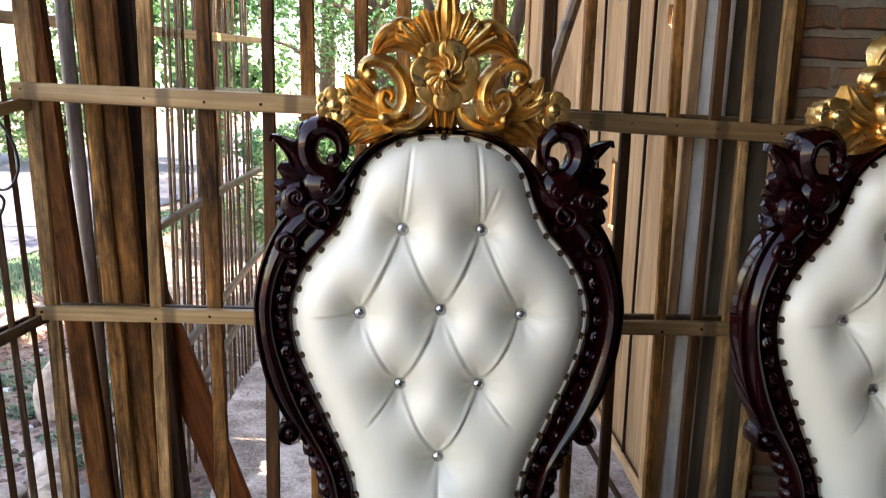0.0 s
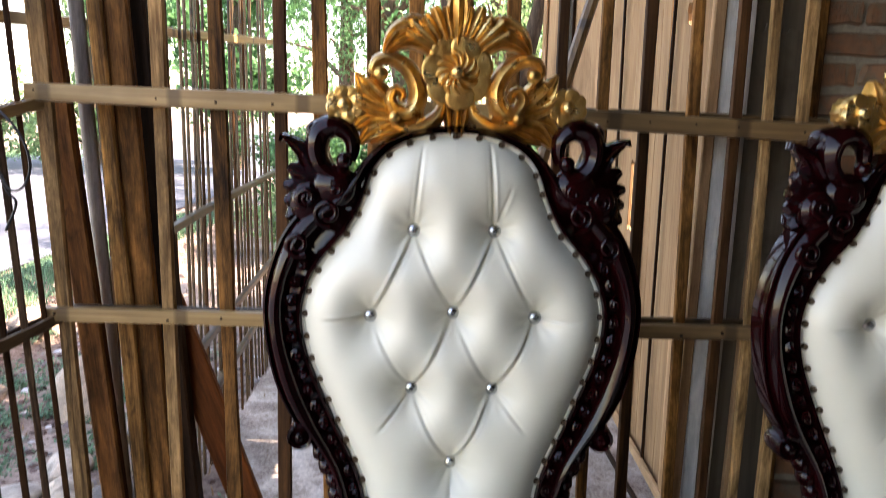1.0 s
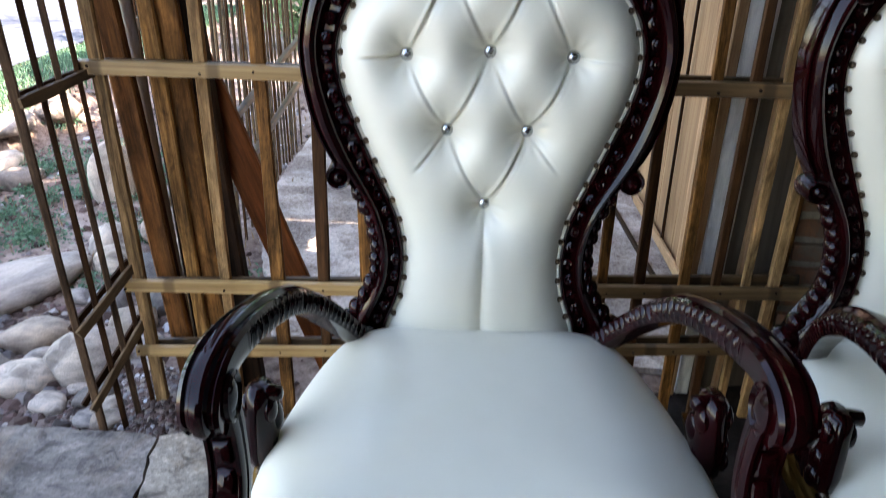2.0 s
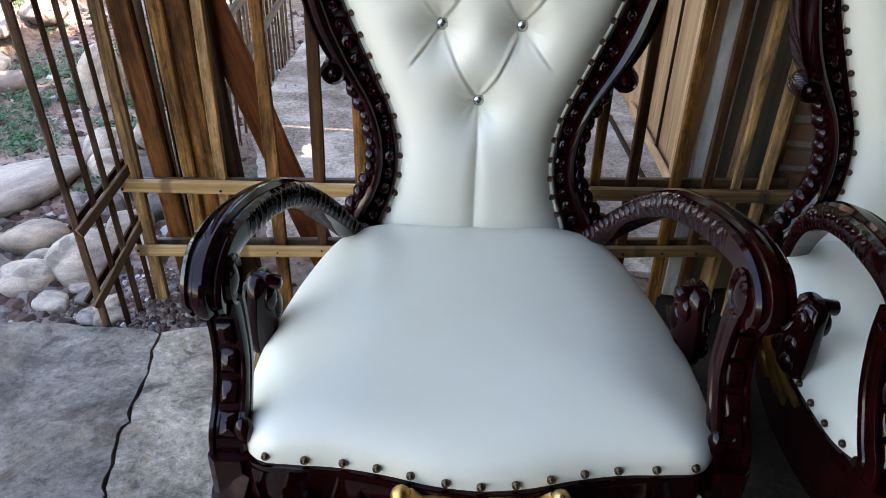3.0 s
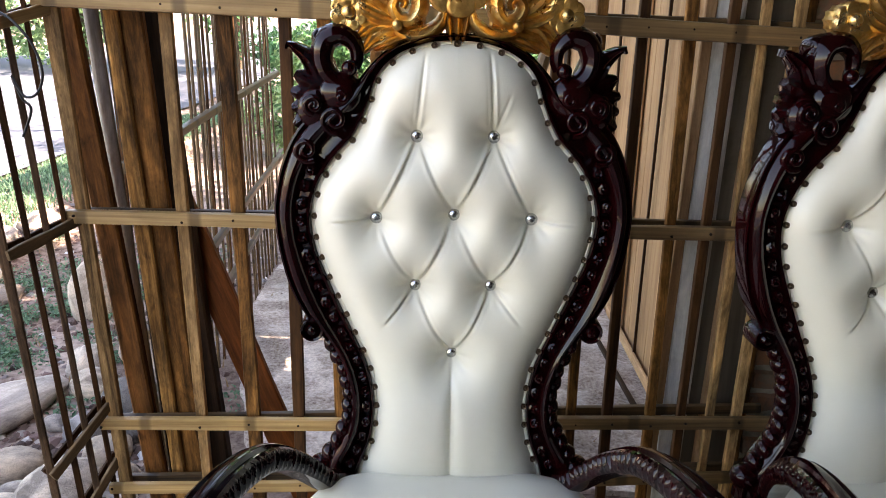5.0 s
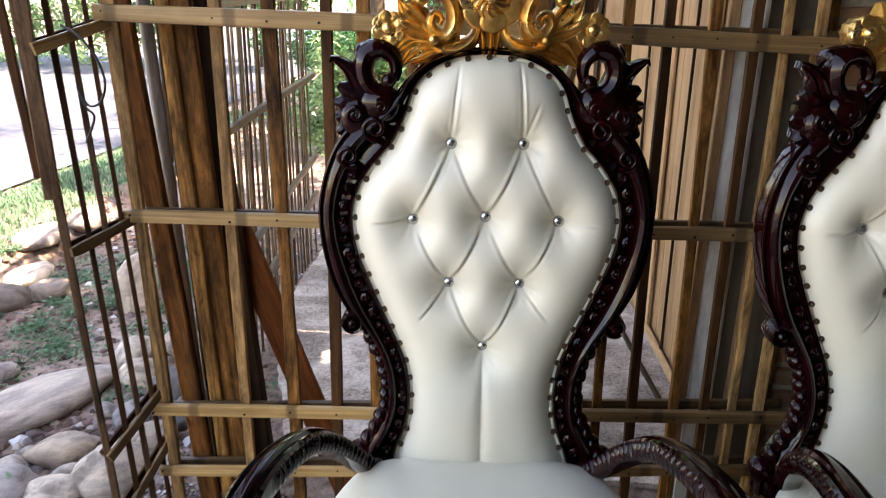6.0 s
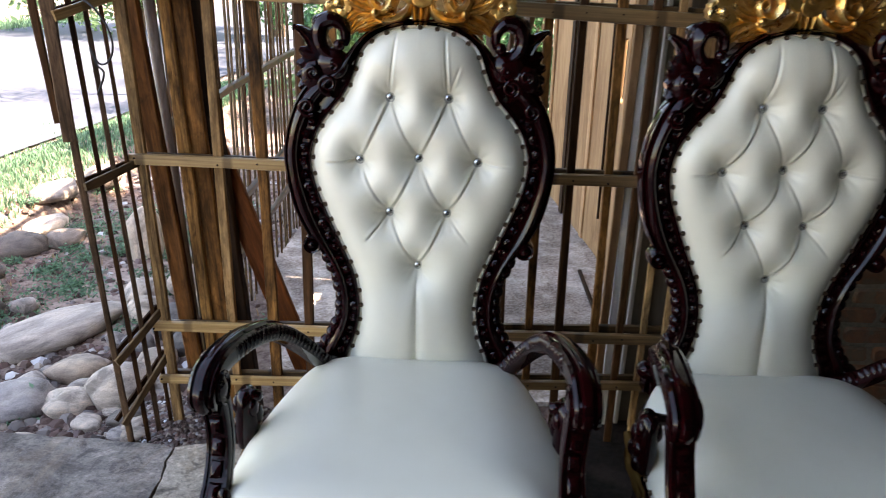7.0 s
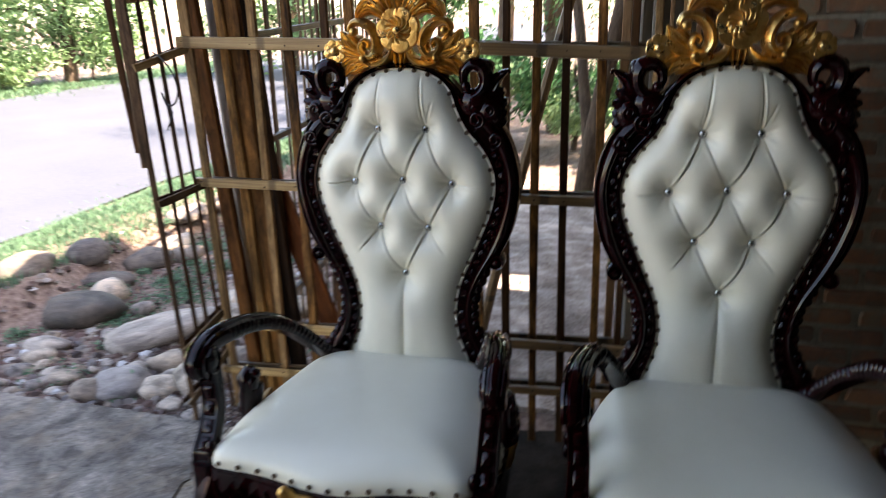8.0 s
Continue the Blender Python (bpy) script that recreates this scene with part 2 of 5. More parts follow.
LEATHER, LACQUER, GOLD = leather_material(), lacquer_material(), gold_material()
# Gold for the seat rail's sides, darkened to stand for deep shade.
SHADED_GOLD, _nt, _b = material("shaded_gilding", 0.28, metal=0.85)
_b.inputs["Base Color"].default_value = (0.17, 0.088, 0.020, 1)
NAIL, _nt, _b = material("antique_brass", 0.3, metal=1.0)
_b.inputs["Base Color"].default_value = (0.125, 0.085, 0.055, 1)
CRYSTAL, _nt, _b = material("cut_crystal", 0.12, metal=0.8)
_b.inputs["Base Color"].default_value = (0.50, 0.50, 0.48, 1)
WIRE, _nt, _b = material("black_wire", 0.5)
_b.inputs["Base Color"].default_value = (0.012, 0.012, 0.013, 1)
LATH = wood("lath_wood", (0.050, 0.015, 0.003), (0.500, 0.215, 0.060), vary=(0.55, 1.15), stain=0.8)
PALE_LATH = wood("pale_lath_wood", (0.090, 0.042, 0.014), (0.600, 0.340, 0.145), vary=(0.85, 1.1), stain=0.6)
STAKE = wood("weathered_stake", (0.035, 0.018, 0.010), (0.215, 0.120, 0.066), vary=(0.7, 1.1), stain=0.6)
DARK_LATH = wood("dark_lath_wood", (0.018, 0.007, 0.003), (0.120, 0.050, 0.018), vary=(0.6, 1.2))
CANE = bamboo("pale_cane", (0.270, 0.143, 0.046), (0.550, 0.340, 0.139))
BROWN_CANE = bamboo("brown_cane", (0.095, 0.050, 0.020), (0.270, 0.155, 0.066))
DARK_CANE = bamboo("dark_cane", (0.045, 0.024, 0.010), (0.170, 0.098, 0.042))
PLANK = wood("rough_plank", (0.070, 0.024, 0.005), (0.640, 0.310, 0.095), grain=5.0, vary=(0.9, 1.05), stain=0.75)
BROWN_PLANK = wood("brown_plank", (0.036, 0.011, 0.003), (0.275, 0.106, 0.030), grain=5.0, vary=(0.9, 1.1), stain=0.6)
RED_BROWN_PLANK = wood("red_brown_plank", (0.050, 0.016, 0.004), (0.400, 0.170, 0.046), grain=4.0, vary=(0.95, 1.05), stain=0.7)
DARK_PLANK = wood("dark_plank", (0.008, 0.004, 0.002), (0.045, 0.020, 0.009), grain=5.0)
OLD_PLANK = wood("old_grey_brown_plank", (0.062, 0.036, 0.018), (0.205, 0.125, 0.064), grain=5.0)
RED_PLANK = wood("reddish_plank", (0.085, 0.020, 0.005), (0.280, 0.078, 0.018), grain=4.0)
PLYWOOD = wood("pale_plywood", (0.29, 0.150, 0.070), (0.56, 0.340, 0.185), grain=3.0, vary=(0.85, 1.08), stain=0.25)
PLY_SHEET = sheet_material("plywood_sheet", (0.175, 0.084, 0.036), (0.405, 0.240, 0.122))
POLE_WOOD = wood("weathered_pole", (0.36, 0.31, 0.26), (0.70, 0.63, 0.55), grain=4.0, vary=(0.95, 1.0), stain=0.3)
GREY_PLANK = wood("grey_painted_plank", (0.58, 0.58, 0.54), (0.88, 0.88, 0.83), grain=4.0, vary=(0.95, 1.05), stain=0.18)
DARK_SHEET = sheet_material("dark_grey_sheet", (0.050, 0.038, 0.026), (0.180, 0.142, 0.100))
CONCRETE = concrete("worn_concrete", (0.190, 0.160, 0.138), 0.25)
PALE_CONCRETE = concrete("pale_concrete", (0.33, 0.275, 0.215), 0.75)
YARD = rocky("dusty_yard", [(0.38, (0.15, 0.092, 0.066)), (0.5, (0.40, 0.30, 0.24)), (0.62, (0.82, 0.70, 0.61))], 7.0, 0.9, 0.9, 0.014, 9.0, stain=0.5, blend=0.5)
# Near-black tone carries the shade under and between the chairs.
DARK_FLOOR = rocky("shade_dark_floor", [(0.38, (0.008, 0.0055, 0.004)), (0.5, (0.022, 0.015, 0.0115)), (0.62, (0.050, 0.036, 0.028))], 4.0, 0.8, 0.8, 0.012, 15.0, stain=0.4, blend=0.3)
DIRT = rocky("red_brown_dirt", [(0.36, (0.040, 0.020, 0.014)), (0.5, (0.170, 0.100, 0.073)), (0.66, (0.46, 0.35, 0.285))], 1.1, 0.95, 1.0, 0.03, 22.0, world_space=True)
ASPHALT = rocky("pale_road", [(0.3, (0.056, 0.061, 0.080)), (0.7, (0.084, 0.091, 0.117))], 0.7, 0.9, 0.3, 0.01, 40.0, world_space=True)
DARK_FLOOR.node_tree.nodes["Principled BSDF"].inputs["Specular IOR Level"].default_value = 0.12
STONE, DARK_STONE = river_stone("river_stone"), river_stone("dark_river_stone", 0.42)
BRICK = rocky("clay_brick", [(0.40, (0.190, 0.150, 0.100)), (0.49, (0.230, 0.110, 0.058)), (0.64, (0.370, 0.160, 0.075))], 11.0, 0.9, 0.9, 0.009, 7.0, vary=(0.65, 1.15), blend=0.35)
MORTAR = rocky("grey_mortar", [(0.3, (0.17, 0.142, 0.105)), (0.7, (0.38, 0.32, 0.24))], 6.0, 0.95, 0.8, 0.008, 12.0)
LEAF = leafy("green_leaf", (0.018, 0.070, 0.025), (0.080, 0.205, 0.080))
PALE_LEAF = leafy("yellow_green_leaf", (0.090, 0.170, 0.070), (0.24, 0.36, 0.17))
GRASS = leafy("grass_blade", (0.050, 0.110, 0.060), (0.110, 0.205, 0.115))
DRY_LEAF = leafy("dry_leaf", (0.10, 0.055, 0.025), (0.30, 0.19, 0.10))
BARK = wood("bark", (0.045, 0.030, 0.020), (0.17, 0.12, 0.085), 0.9, 12.0)
# Unseen roof and walls: dark, so that they bounce little light.
TIN = rocky("roof_tin", [(0.3, (0.025, 0.020, 0.017)), (0.7, (0.065, 0.050, 0.042))], 2.0, 0.7)
DIM_WALL = rocky("dim_wall", [(0.3, (0.020, 0.017, 0.015)), (0.7, (0.055, 0.048, 0.042))], 2.0, 0.95)


# ---------------------------------------------------------------- mesh helpers
def shell(verts, faces, mat, name="mesh", angle=40):
    me = bpy.data.meshes.new(name)
    me.from_pydata([tuple(float(c) for c in v) for v in verts], [], faces)
    bm = bmesh.new()
    bm.from_mesh(me)
    bmesh.ops.recalc_face_normals(bm, faces=bm.faces)
    bm.to_mesh(me)
    bm.free()
    me.polygons.foreach_set("use_smooth", [True] * len(me.polygons))
    me.set_sharp_from_angle(angle=radians(angle))
    me.materials.append(mat)
    return me


def part(name, me, parent, label="", m=None):
    ob = new(name, me)
    ob.parent = parent
    if m is not None:
        ob.matrix_basis = m
    return tagged(ob, label)


def thing(name, label, category, group="", kind="", m=None):
    ob = new(name)
    ob.empty_display_size = 0.1
    if m is not None:
        ob.matrix_basis = m
    return tagged(ob, label, category, group, kind)


def join(*pieces):
    verts, faces = [], []
    for v, f in pieces:
        k = len(verts)
        verts += list(v)
        faces += [tuple(i + k for i in q) for q in f]
    return verts, faces


def flip_x(piece):
    v, f = piece
    return [(-p[0], p[1], p[2]) for p in v], [tuple(reversed(q)) for q in f]


def spline(points, n):
    """n points at even steps along a smooth curve through the given ones."""
    p = np.array(points, float)
    q = np.vstack([2 * p[0] - p[1], p, 2 * p[-1] - p[-2]])
    out = []
    for i in range(1, len(q) - 2):
        for t in np.linspace(0, 1, 16, endpoint=False):
            a, b, c, d = q[i - 1], q[i], q[i + 1], q[i + 2]
            out.append(0.5 * (2 * b + (c - a) * t + (2 * a - 5 * b + 4 * c - d) * t ** 2 + (3 * b - a - 3 * c + d) * t ** 3))
    out = np.array(out + [p[-1]])
    s = np.r_[0, np.cumsum(np.linalg.norm(np.diff(out, axis=0), axis=1))]
    u = np.linspace(0, s[-1], n)
    return np.stack([np.interp(u, s, out[:, k]) for k in range(p.shape[1])], 1)


def loft(rings, cap=True, loop=False):
    """Skin over rings of equally many points."""
    n, m = len(rings), len(rings[0])
    verts = [p for r in rings for p in r]
    faces = []
    for i in range(n if loop else n - 1):
        for j in range(m):
            a, b = i * m + j, i * m + (j + 1) % m
            c, d = ((i + 1) % n) * m + (j + 1) % m, ((i + 1) % n) * m + j
            faces.append((a, b, c, d))
    if cap and not loop:
        faces += [tuple(range(m))[::-1], tuple(range((n - 1) * m, n * m))]
    return verts, faces


def tube(path, radii, seg=10, grooves=0, depth=0.12, flat=1.0, side=(0, -1, 0)):
    """A round or grooved bar along a path; flat squeezes it along `side`."""
    path = np.array(path, float)
    n = len(path)
    radii = np.interp(np.linspace(0, 1, n), np.linspace(0, 1, len(radii)), radii)
    tan = np.gradient(path, axis=0)
    tan /= np.linalg.norm(tan, axis=1)[:, None] + 1e-9
    rings = []
    for p, t, r in zip(path, tan, radii):
        a = np.array(side, float)
        a = a - t * a.dot(t)
        a /= np.linalg.norm(a) + 1e-9
        b = np.cross(t, a)
        ring = []
        for k in range(seg):
            f = 2 * math.pi * k / seg
            q = r * (1 + (depth * math.cos(grooves * f) if grooves else 0))
            ring.append(p + a * q * flat * math.cos(f) + b * q * math.sin(f))
        rings.append(ring)
    return loft(rings)


def ribbon(points, widths, depth, y0, ridges=2, n=14, m=9, back=0.010, lift=0.0):
    """A carved leaf, petal or flute in the x-z plane: a domed, ridged front towards -y and a flat back."""
    c = spline(points, n)
    w = np.interp(np.linspace(0, 1, n), np.linspace(0, 1, len(widths)), widths)
    t = np.gradient(c, axis=0)
    t /= np.linalg.norm(t, axis=1)[:, None] + 1e-9
    rings = []
    for i in range(n):
        nx, nz = -t[i][1], t[i][0]
        k = min(1.0, w[i] / (max(widths) + 1e-9) + 0.25)
        front, rear = [], []
        for u in np.linspace(-1, 1, m):
            y = y0 - lift * i / n - k * depth * (max(0.0, 1 - u * u) ** 0.5) * (0.74 + 0.26 * math.cos(ridges * math.pi * u))
            front.append((c[i][0] + nx * w[i] * u, y, c[i][1] + nz * w[i] * u))
            rear.append((c[i][0] + nx * w[i] * u * 0.96, y0 - lift * i / n + back * k, c[i][1] + nz * w[i] * u * 0.96))
        rings.append(front + rear[::-1])
    return loft(rings)


def ball(c, r, n=10, m=6):
    rings = []
    r = (r, r, r) if isinstance(r, (int, float)) else r
    for i in range(m + 1):
        a = -math.pi / 2 + math.pi * (0.04 + 0.92 * i / m)
        rings.append([(c[0] + r[0] * math.cos(a) * math.cos(2 * math.pi * k / n), c[1] + r[1] * math.cos(a) * math.sin(2 * math.pi * k / n),
                       c[2] + r[2] * math.sin(a)) for k in range(n)])
    return loft(rings)


def box(x0, x1, y0, y1, z0, z1, ch=0.0):
    """A block with chamfered long edges (along z)."""
    c = ch
    ring = [(x0 + c, y0), (x1 - c, y0), (x1, y0 + c), (x1, y1 - c), (x1 - c, y1), (x0 + c, y1), (x0, y1 - c), (x0, y0 + c)] if c else [(x0, y0), (x1, y0), (x1, y1), (x0, y1)]
    return loft([[(x, y, z) for x, y in ring] for z in (z0, z1)])


def bar(rng, length, width, thick, bow=0.006, wane=0.12, seg=7, round_front=0.0):
    """A sawn or split stick along +z from the origin, a little crooked and uneven; its broad face looks to -y."""
    px, py = rng.uniform(0, 6), rng.uniform(0, 6)
    rings = []
    for i in range(seg + 1):
        f = i / seg
        dx, dy = bow * math.sin(px + 3.0 * f), bow * math.sin(py + 2.4 * f)
        w, t = width / 2 * (1 + rng.uniform(-wane, wane)), thick / 2 * (1 + rng.uniform(-wane, wane))
        c = min(w, t) * 0.3
        ring = [(-w + c, -t - round_front), (0, -t - 1.3 * round_front), (w - c, -t - round_front), (w, -t + c), (w, t - c), (w - c, t), (-w + c, t), (-w, t - c), (-w, -t + c)]
        rings.append([(dx + x, dy + y, f * length) for x, y in ring])
    return loft(rings)


def along(p0, p1, face=(0, -1, 0)):
    """The pose that lays a bar's z from p0 to p1, its broad face turned to `face`."""
    p0, p1 = Vector(p0), Vector(p1)
    z = (p1 - p0).normalized()
    y = -(Vector(face) - z * Vector(face).dot(z)).normalized()
    x = y.cross(z)
    r = Matrix((x, y, z)).transposed().to_4x4()
    return Matrix.Translation(p0) @ r, (p1 - p0).length


def stick(name, rng, p0, p1, width, thick, mat, parent, label="", face=(0, -1, 0), round_front=0.0, bow=0.006, wane=0.12):
    m, length = along(p0, p1, face)
    return part(name, shell(*bar(rng, length, width, thick, bow, wane, round_front=round_front), mat, name), parent, label, m)


# ---------------------------------------------------------------- ground, road, floor
GROUND = -0.10


def grid_sheet(xs, ys, height, mat, name):
    verts = [(x, y, height(x, y)) for y in ys for x in xs]
    n = len(xs)
    faces = [(j * n + i, j * n + i + 1, (j + 1) * n + i + 1, (j + 1) * n + i) for j in range(len(ys) - 1) for i in range(n - 1)]
    return shell(verts, faces, mat, name, 180)


def spread(lo, hi, near_lo, near_hi, step, far):
    a = list(np.arange(near_lo, near_hi + step / 2, step))
    left = [near_lo - (near_lo - lo) * (k / far) ** 2 for k in range(far, 0, -1)]
    right = [near_hi + (hi - near_hi) * (k / far) ** 2 for k in range(1, far + 1)]
    return left + a + right


def ground_height(x, y):
    near = max(0.0, 1 - math.hypot(x + 1.0, y - 3.5) / 9)
    n = noise.noise((x * 1.7, y * 1.7, 0)) * 0.035 + noise.noise((x * 6, y * 6, 3)) * 0.014
    step = lambda a, b: (lambda q: q * q * (3 - 2 * q))(min(1.0, max(0.0, (x - a) / (b - a))))
    bank = 0.13 * step(-2.60 + 0.05 * math.sin(y * 3.1), -2.74 + 0.05 * math.sin(y * 3.1)) * step(-3.9, -3.3) if y > 1.5 else 0   # a low terrace along the road
    under = -0.06 if (y < 1.45 and x > -3.3) else 0.0
    return GROUND + near * n + min(1.0, 2.5 * near) * bank - (0.02 if x < -3.9 else 0) + under + 0.075 * math.exp(-((x + 0.80) ** 2 + (y - 1.64) ** 2) / 0.05)   # soil heaped at the fence corner


tagged(new("ground", grid_sheet(spread(-400, 400, -4.2, 2.2, 0.10, 14), spread(-400, 400, -0.2, 7.0, 0.10, 14), ground_height, DIRT, "ground")),
                "bare reddish-brown earth with small stones and litter", "ground", kind="structure")


def road_mesh():
    rows = []
    for y in np.linspace(-30, 70, 60):
        rows.append([(x, y, GROUND + 0.012 + 0.02 * (1 - abs(u) ** 3)) for x, u in ((-12.4, -1), (-10.5, -0.6), (-8.2, 0), (-6, 0.6), (-3.95 + 0.05 * math.sin(y * 2.1), 1))])
    n = 5
    return [p for r in rows for p in r], [(j * n + i, j * n + i + 1, (j + 1) * n + i + 1, (j + 1) * n + i) for j in range(len(rows) - 1) for i in range(n - 1)]


tagged(new("road", shell(*road_mesh(), ASPHALT, "road", 180)), "pale worn road surface in full sunlight", "road", kind="structure")


def slab(name, outline, z0, z1, mat, label):
    """A poured slab with a crumbled edge."""
    rng = random.Random(name)
    pts = []
    for (ax, ay), (bx, by) in zip(outline, outline[1:] + outline[:1]):
        n = max(1, int(math.hypot(bx - ax, by - ay) / 0.05))
        for k in range(n):
            wob = 0.002 if n == 1 else 0.008
            pts.append((ax + (bx - ax) * k / n + rng.uniform(-wob, wob), ay + (by - ay) * k / n + rng.uniform(-wob, wob)))
    cx, cy = sum(p[0] for p in pts) / len(pts), sum(p[1] for p in pts) / len(pts)
    ring = lambda s, z: [(x + (cx - x) * s / max(0.2, math.hypot(cx - x, cy - y)), y + (cy - y) * s / max(0.2, math.hypot(cx - x, cy - y)), z) for x, y in pts]
    return tagged(new(name, shell(*loft([ring(0, z0), ring(0.0, z1 - 0.005), ring(0.0025, z1)]), mat, name, 50)), label, "floor", kind="structure")


# Two slabs meet at a crooked, gaping crack beside the chairs.
def crack_line():
    rng = random.Random(41)
    base = [(-0.66, -4.2), (-0.662, -1.0), (-0.665, 0.4), (-0.70, 0.93), (-0.735, 1.09), (-0.748, 1.30), (-0.772, 1.475)]
    ys = list(np.arange(-0.6, 1.47, 0.021))
    pts = [(-0.66, -4.2)]
    for y in ys:
        x = float(np.interp(y, [p[1] for p in base], [p[0] for p in base]))
        pts.append((x + 0.016 * noise.noise((y * 11, 1.0, 0)) + 0.010 * noise.noise((y * 31, 4.0, 0)) + rng.uniform(-0.004, 0.004), y))
    return pts + [(-0.772, 1.475)]


CRACK = crack_line()
GAP = [0.0022 + 0.0085 * max(0.0, noise.noise((p[1] * 14, 7.0, 0))) for p in CRACK]
slab("floor_1", [(-3.2, -4.2)] + [(x - g, y) for (x, y), g in zip(CRACK, GAP)] + [(-1.1, 1.49), (-2.0, 1.50), (-3.2, 1.50)], -0.16, 0.0, CONCRETE,
     "grey worn concrete slab with a rough broken edge")
slab("floor_2", [(-0.30, -4.2), (-0.305, 1.60)] + [(x + g, y) for (x, y), g in reversed(list(zip(CRACK, GAP)))], -0.16, -0.003, PALE_CONCRETE,
     "stained pale concrete strip beside the chairs")
slab("floor_4", [(-0.297, -4.2), (2.65, -4.2), (2.65, 1.80), (0.9, 1.80), (-0.302, 1.60)], -0.16, -0.006, DARK_FLOOR, "mottled floor under the chairs, their shade put into its dark colour")
slab("floor_3", [(-0.62, 2.05), (0.86, 1.95), (0.86, 5.6), (-0.95, 5.4), (-0.98, 3.2)], -0.14, -0.075, YARD, "dusty pale concrete yard behind the fence")


# ---------------------------------------------------------------- shelter: brick wall, far walls, roof
def roof_height(x):
    return 2.70 + 0.32 * (x + 0.8)


def walling(name, x0, x1, y0, y1, label, mat=None):
    """A wall up to the slope of the roof."""
    ring = lambda x: [(x, y0, -0.1), (x, y1, -0.1), (x, y1, roof_height(x)), (x, y0, roof_height(x))]
    return tagged(new(name, shell(*loft([ring(x0), ring(x1)]), mat or MORTAR, name)), label, "wall", kind="structure")


wall_back = walling("wall_north", 0.86, 2.65, 1.766, 1.88, "rough unplastered red brick wall with grey mortar")
# Unseen walls, placed and darkened so that light comes from the left.
walling("wall_east", 2.65, 2.77, -2.4, 1.88, "unseen dark side wall added to keep light out", DIM_WALL)
walling("wall_south", -1.3, 2.77, -2.52, -2.4, "unseen dark end wall added to keep light out", DIM_WALL)


def roof_mesh():
    n = 90
    rows = []
    for x in (-0.58, 3.1):
        rows.append([(x, -4.5 + 6.6 * k / (n - 1), roof_height(x) + 0.012 * math.sin(k * 1.5)) for k in range(n)])
    top = [[(a, b, c + 0.006) for a, b, c in r] for r in rows]
    v = rows[0] + rows[1] + top[1] + top[0]
    return v, [(r * n + i, r * n + i + 1, ((r + 1) % 4) * n + i + 1, ((r + 1) % 4) * n + i) for r in range(4) for i in range(n - 1)]


def shade_sheet_mesh():
    """Unseen sheeting over the fence corner, added to shade the river stones."""
    n = 16
    low = [[(x, 2.08 + 1.25 * k / (n - 1), roof_height(x) - 0.03 + 0.012 * math.sin(k * 1.5)) for k in range(n)] for x in (-0.62, 2.3)]
    top = [[(a, b, c + 0.006) for a, b, c in r] for r in low]
    v = low[0] + low[1] + top[1] + top[0]
    return v, [(r * n + i, r * n + i + 1, ((r + 1) % 4) * n + i + 1, ((r + 1) % 4) * n + i) for r in range(4) for i in range(n - 1)]


tagged(new("ceiling_corner", shell(*shade_sheet_mesh(), TIN, "ceiling_corner", 60)), "unseen metal sheet added over the fence corner for shade", "ceiling", kind="structure")
# The roof is out of view; its edge and slope set the shade.
tagged(new("ceiling", shell(*roof_mesh(), TIN, "ceiling", 60)), "unseen corrugated lean-to roof that shades the floor and stones", "ceiling", kind="structure")


# ---------------------------------------------------------------- fence of laths and split cane
def front_fence():
    rng = random.Random(11)
    fence = thing("fence_front", "open fence of brown wooden laths nailed to pale split-bamboo rails", "fence", kind="structure", m=pose(0, 1.65, 0))
    for x, w, mat in ((-0.852, 0.036, PALE_LATH), (-0.607, 0.030, PALE_LATH), (-0.478, 0.033, LATH), (-0.352, 0.030, DARK_LATH), (-0.250, 0.034, LATH), (-0.147, 0.028, LATH), (-0.048, 0.030, LATH),
                      (0.060, 0.028, LATH), (0.165, 0.030, LATH), (0.268, 0.026, DARK_LATH), (0.362, 0.027, LATH), (0.456, 0.026, DARK_LATH), (0.557, 0.027, LATH), (0.648, 0.024, DARK_LATH),
                      (0.715, 0.021, PALE_LATH), (0.790, 0.026, PALE_LATH)):
        dx = rng.uniform(-0.006, 0.006)
        top = rng.uniform(1.86, 1.98)
        tilt = 0.025 if x < -0.8 else 0.0
        stick("lath", rng, (x + dx + tilt, 0.0, -0.075), (x - dx - tilt, 0.0, top), w, 0.014, mat, fence, round_front=0.002)
    for k, (z0, z1, h) in enumerate(((1.411, 1.350, 0.040), (0.913, 0.893, 0.034), (0.350, 0.392, 0.034), (0.158, 0.224, 0.030))):
        x0 = (-0.885, -0.884, -0.868, -0.868)[k]
        xm, zm = 0.12, z0 + (z1 - z0) * (0.12 - x0) / (0.87 - x0)   # split behind the chair: the right half is browner for its shade
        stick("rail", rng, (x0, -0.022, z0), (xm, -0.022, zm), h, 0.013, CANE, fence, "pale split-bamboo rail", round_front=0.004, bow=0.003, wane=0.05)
        stick("rail", rng, (xm, -0.022, zm), (0.87, -0.022, z1), h, 0.013, BROWN_CANE, fence, "bamboo rail, its shade put into the brown colour", round_front=0.004, bow=0.003, wane=0.05)
        stick("rail", rng, (x0 + 0.03, 0.020, z0 - 0.004), (0.86, 0.020, z1 + 0.012), h * 0.8, 0.012, DARK_CANE, fence, round_front=0.002, bow=0.003, wane=0.06)
        for x in (-0.862, -0.607, -0.478, -0.352, 0.362, 0.456, 0.557, 0.648, 0.79):
            z = z0 + (z1 - z0) * (x + 0.885) / 1.755
            part("nail", NAIL_SMALL, fence, m=pose(x + rng.uniform(-0.004, 0.004), -0.035, z + rng.uniform(-0.005, 0.005), 90))
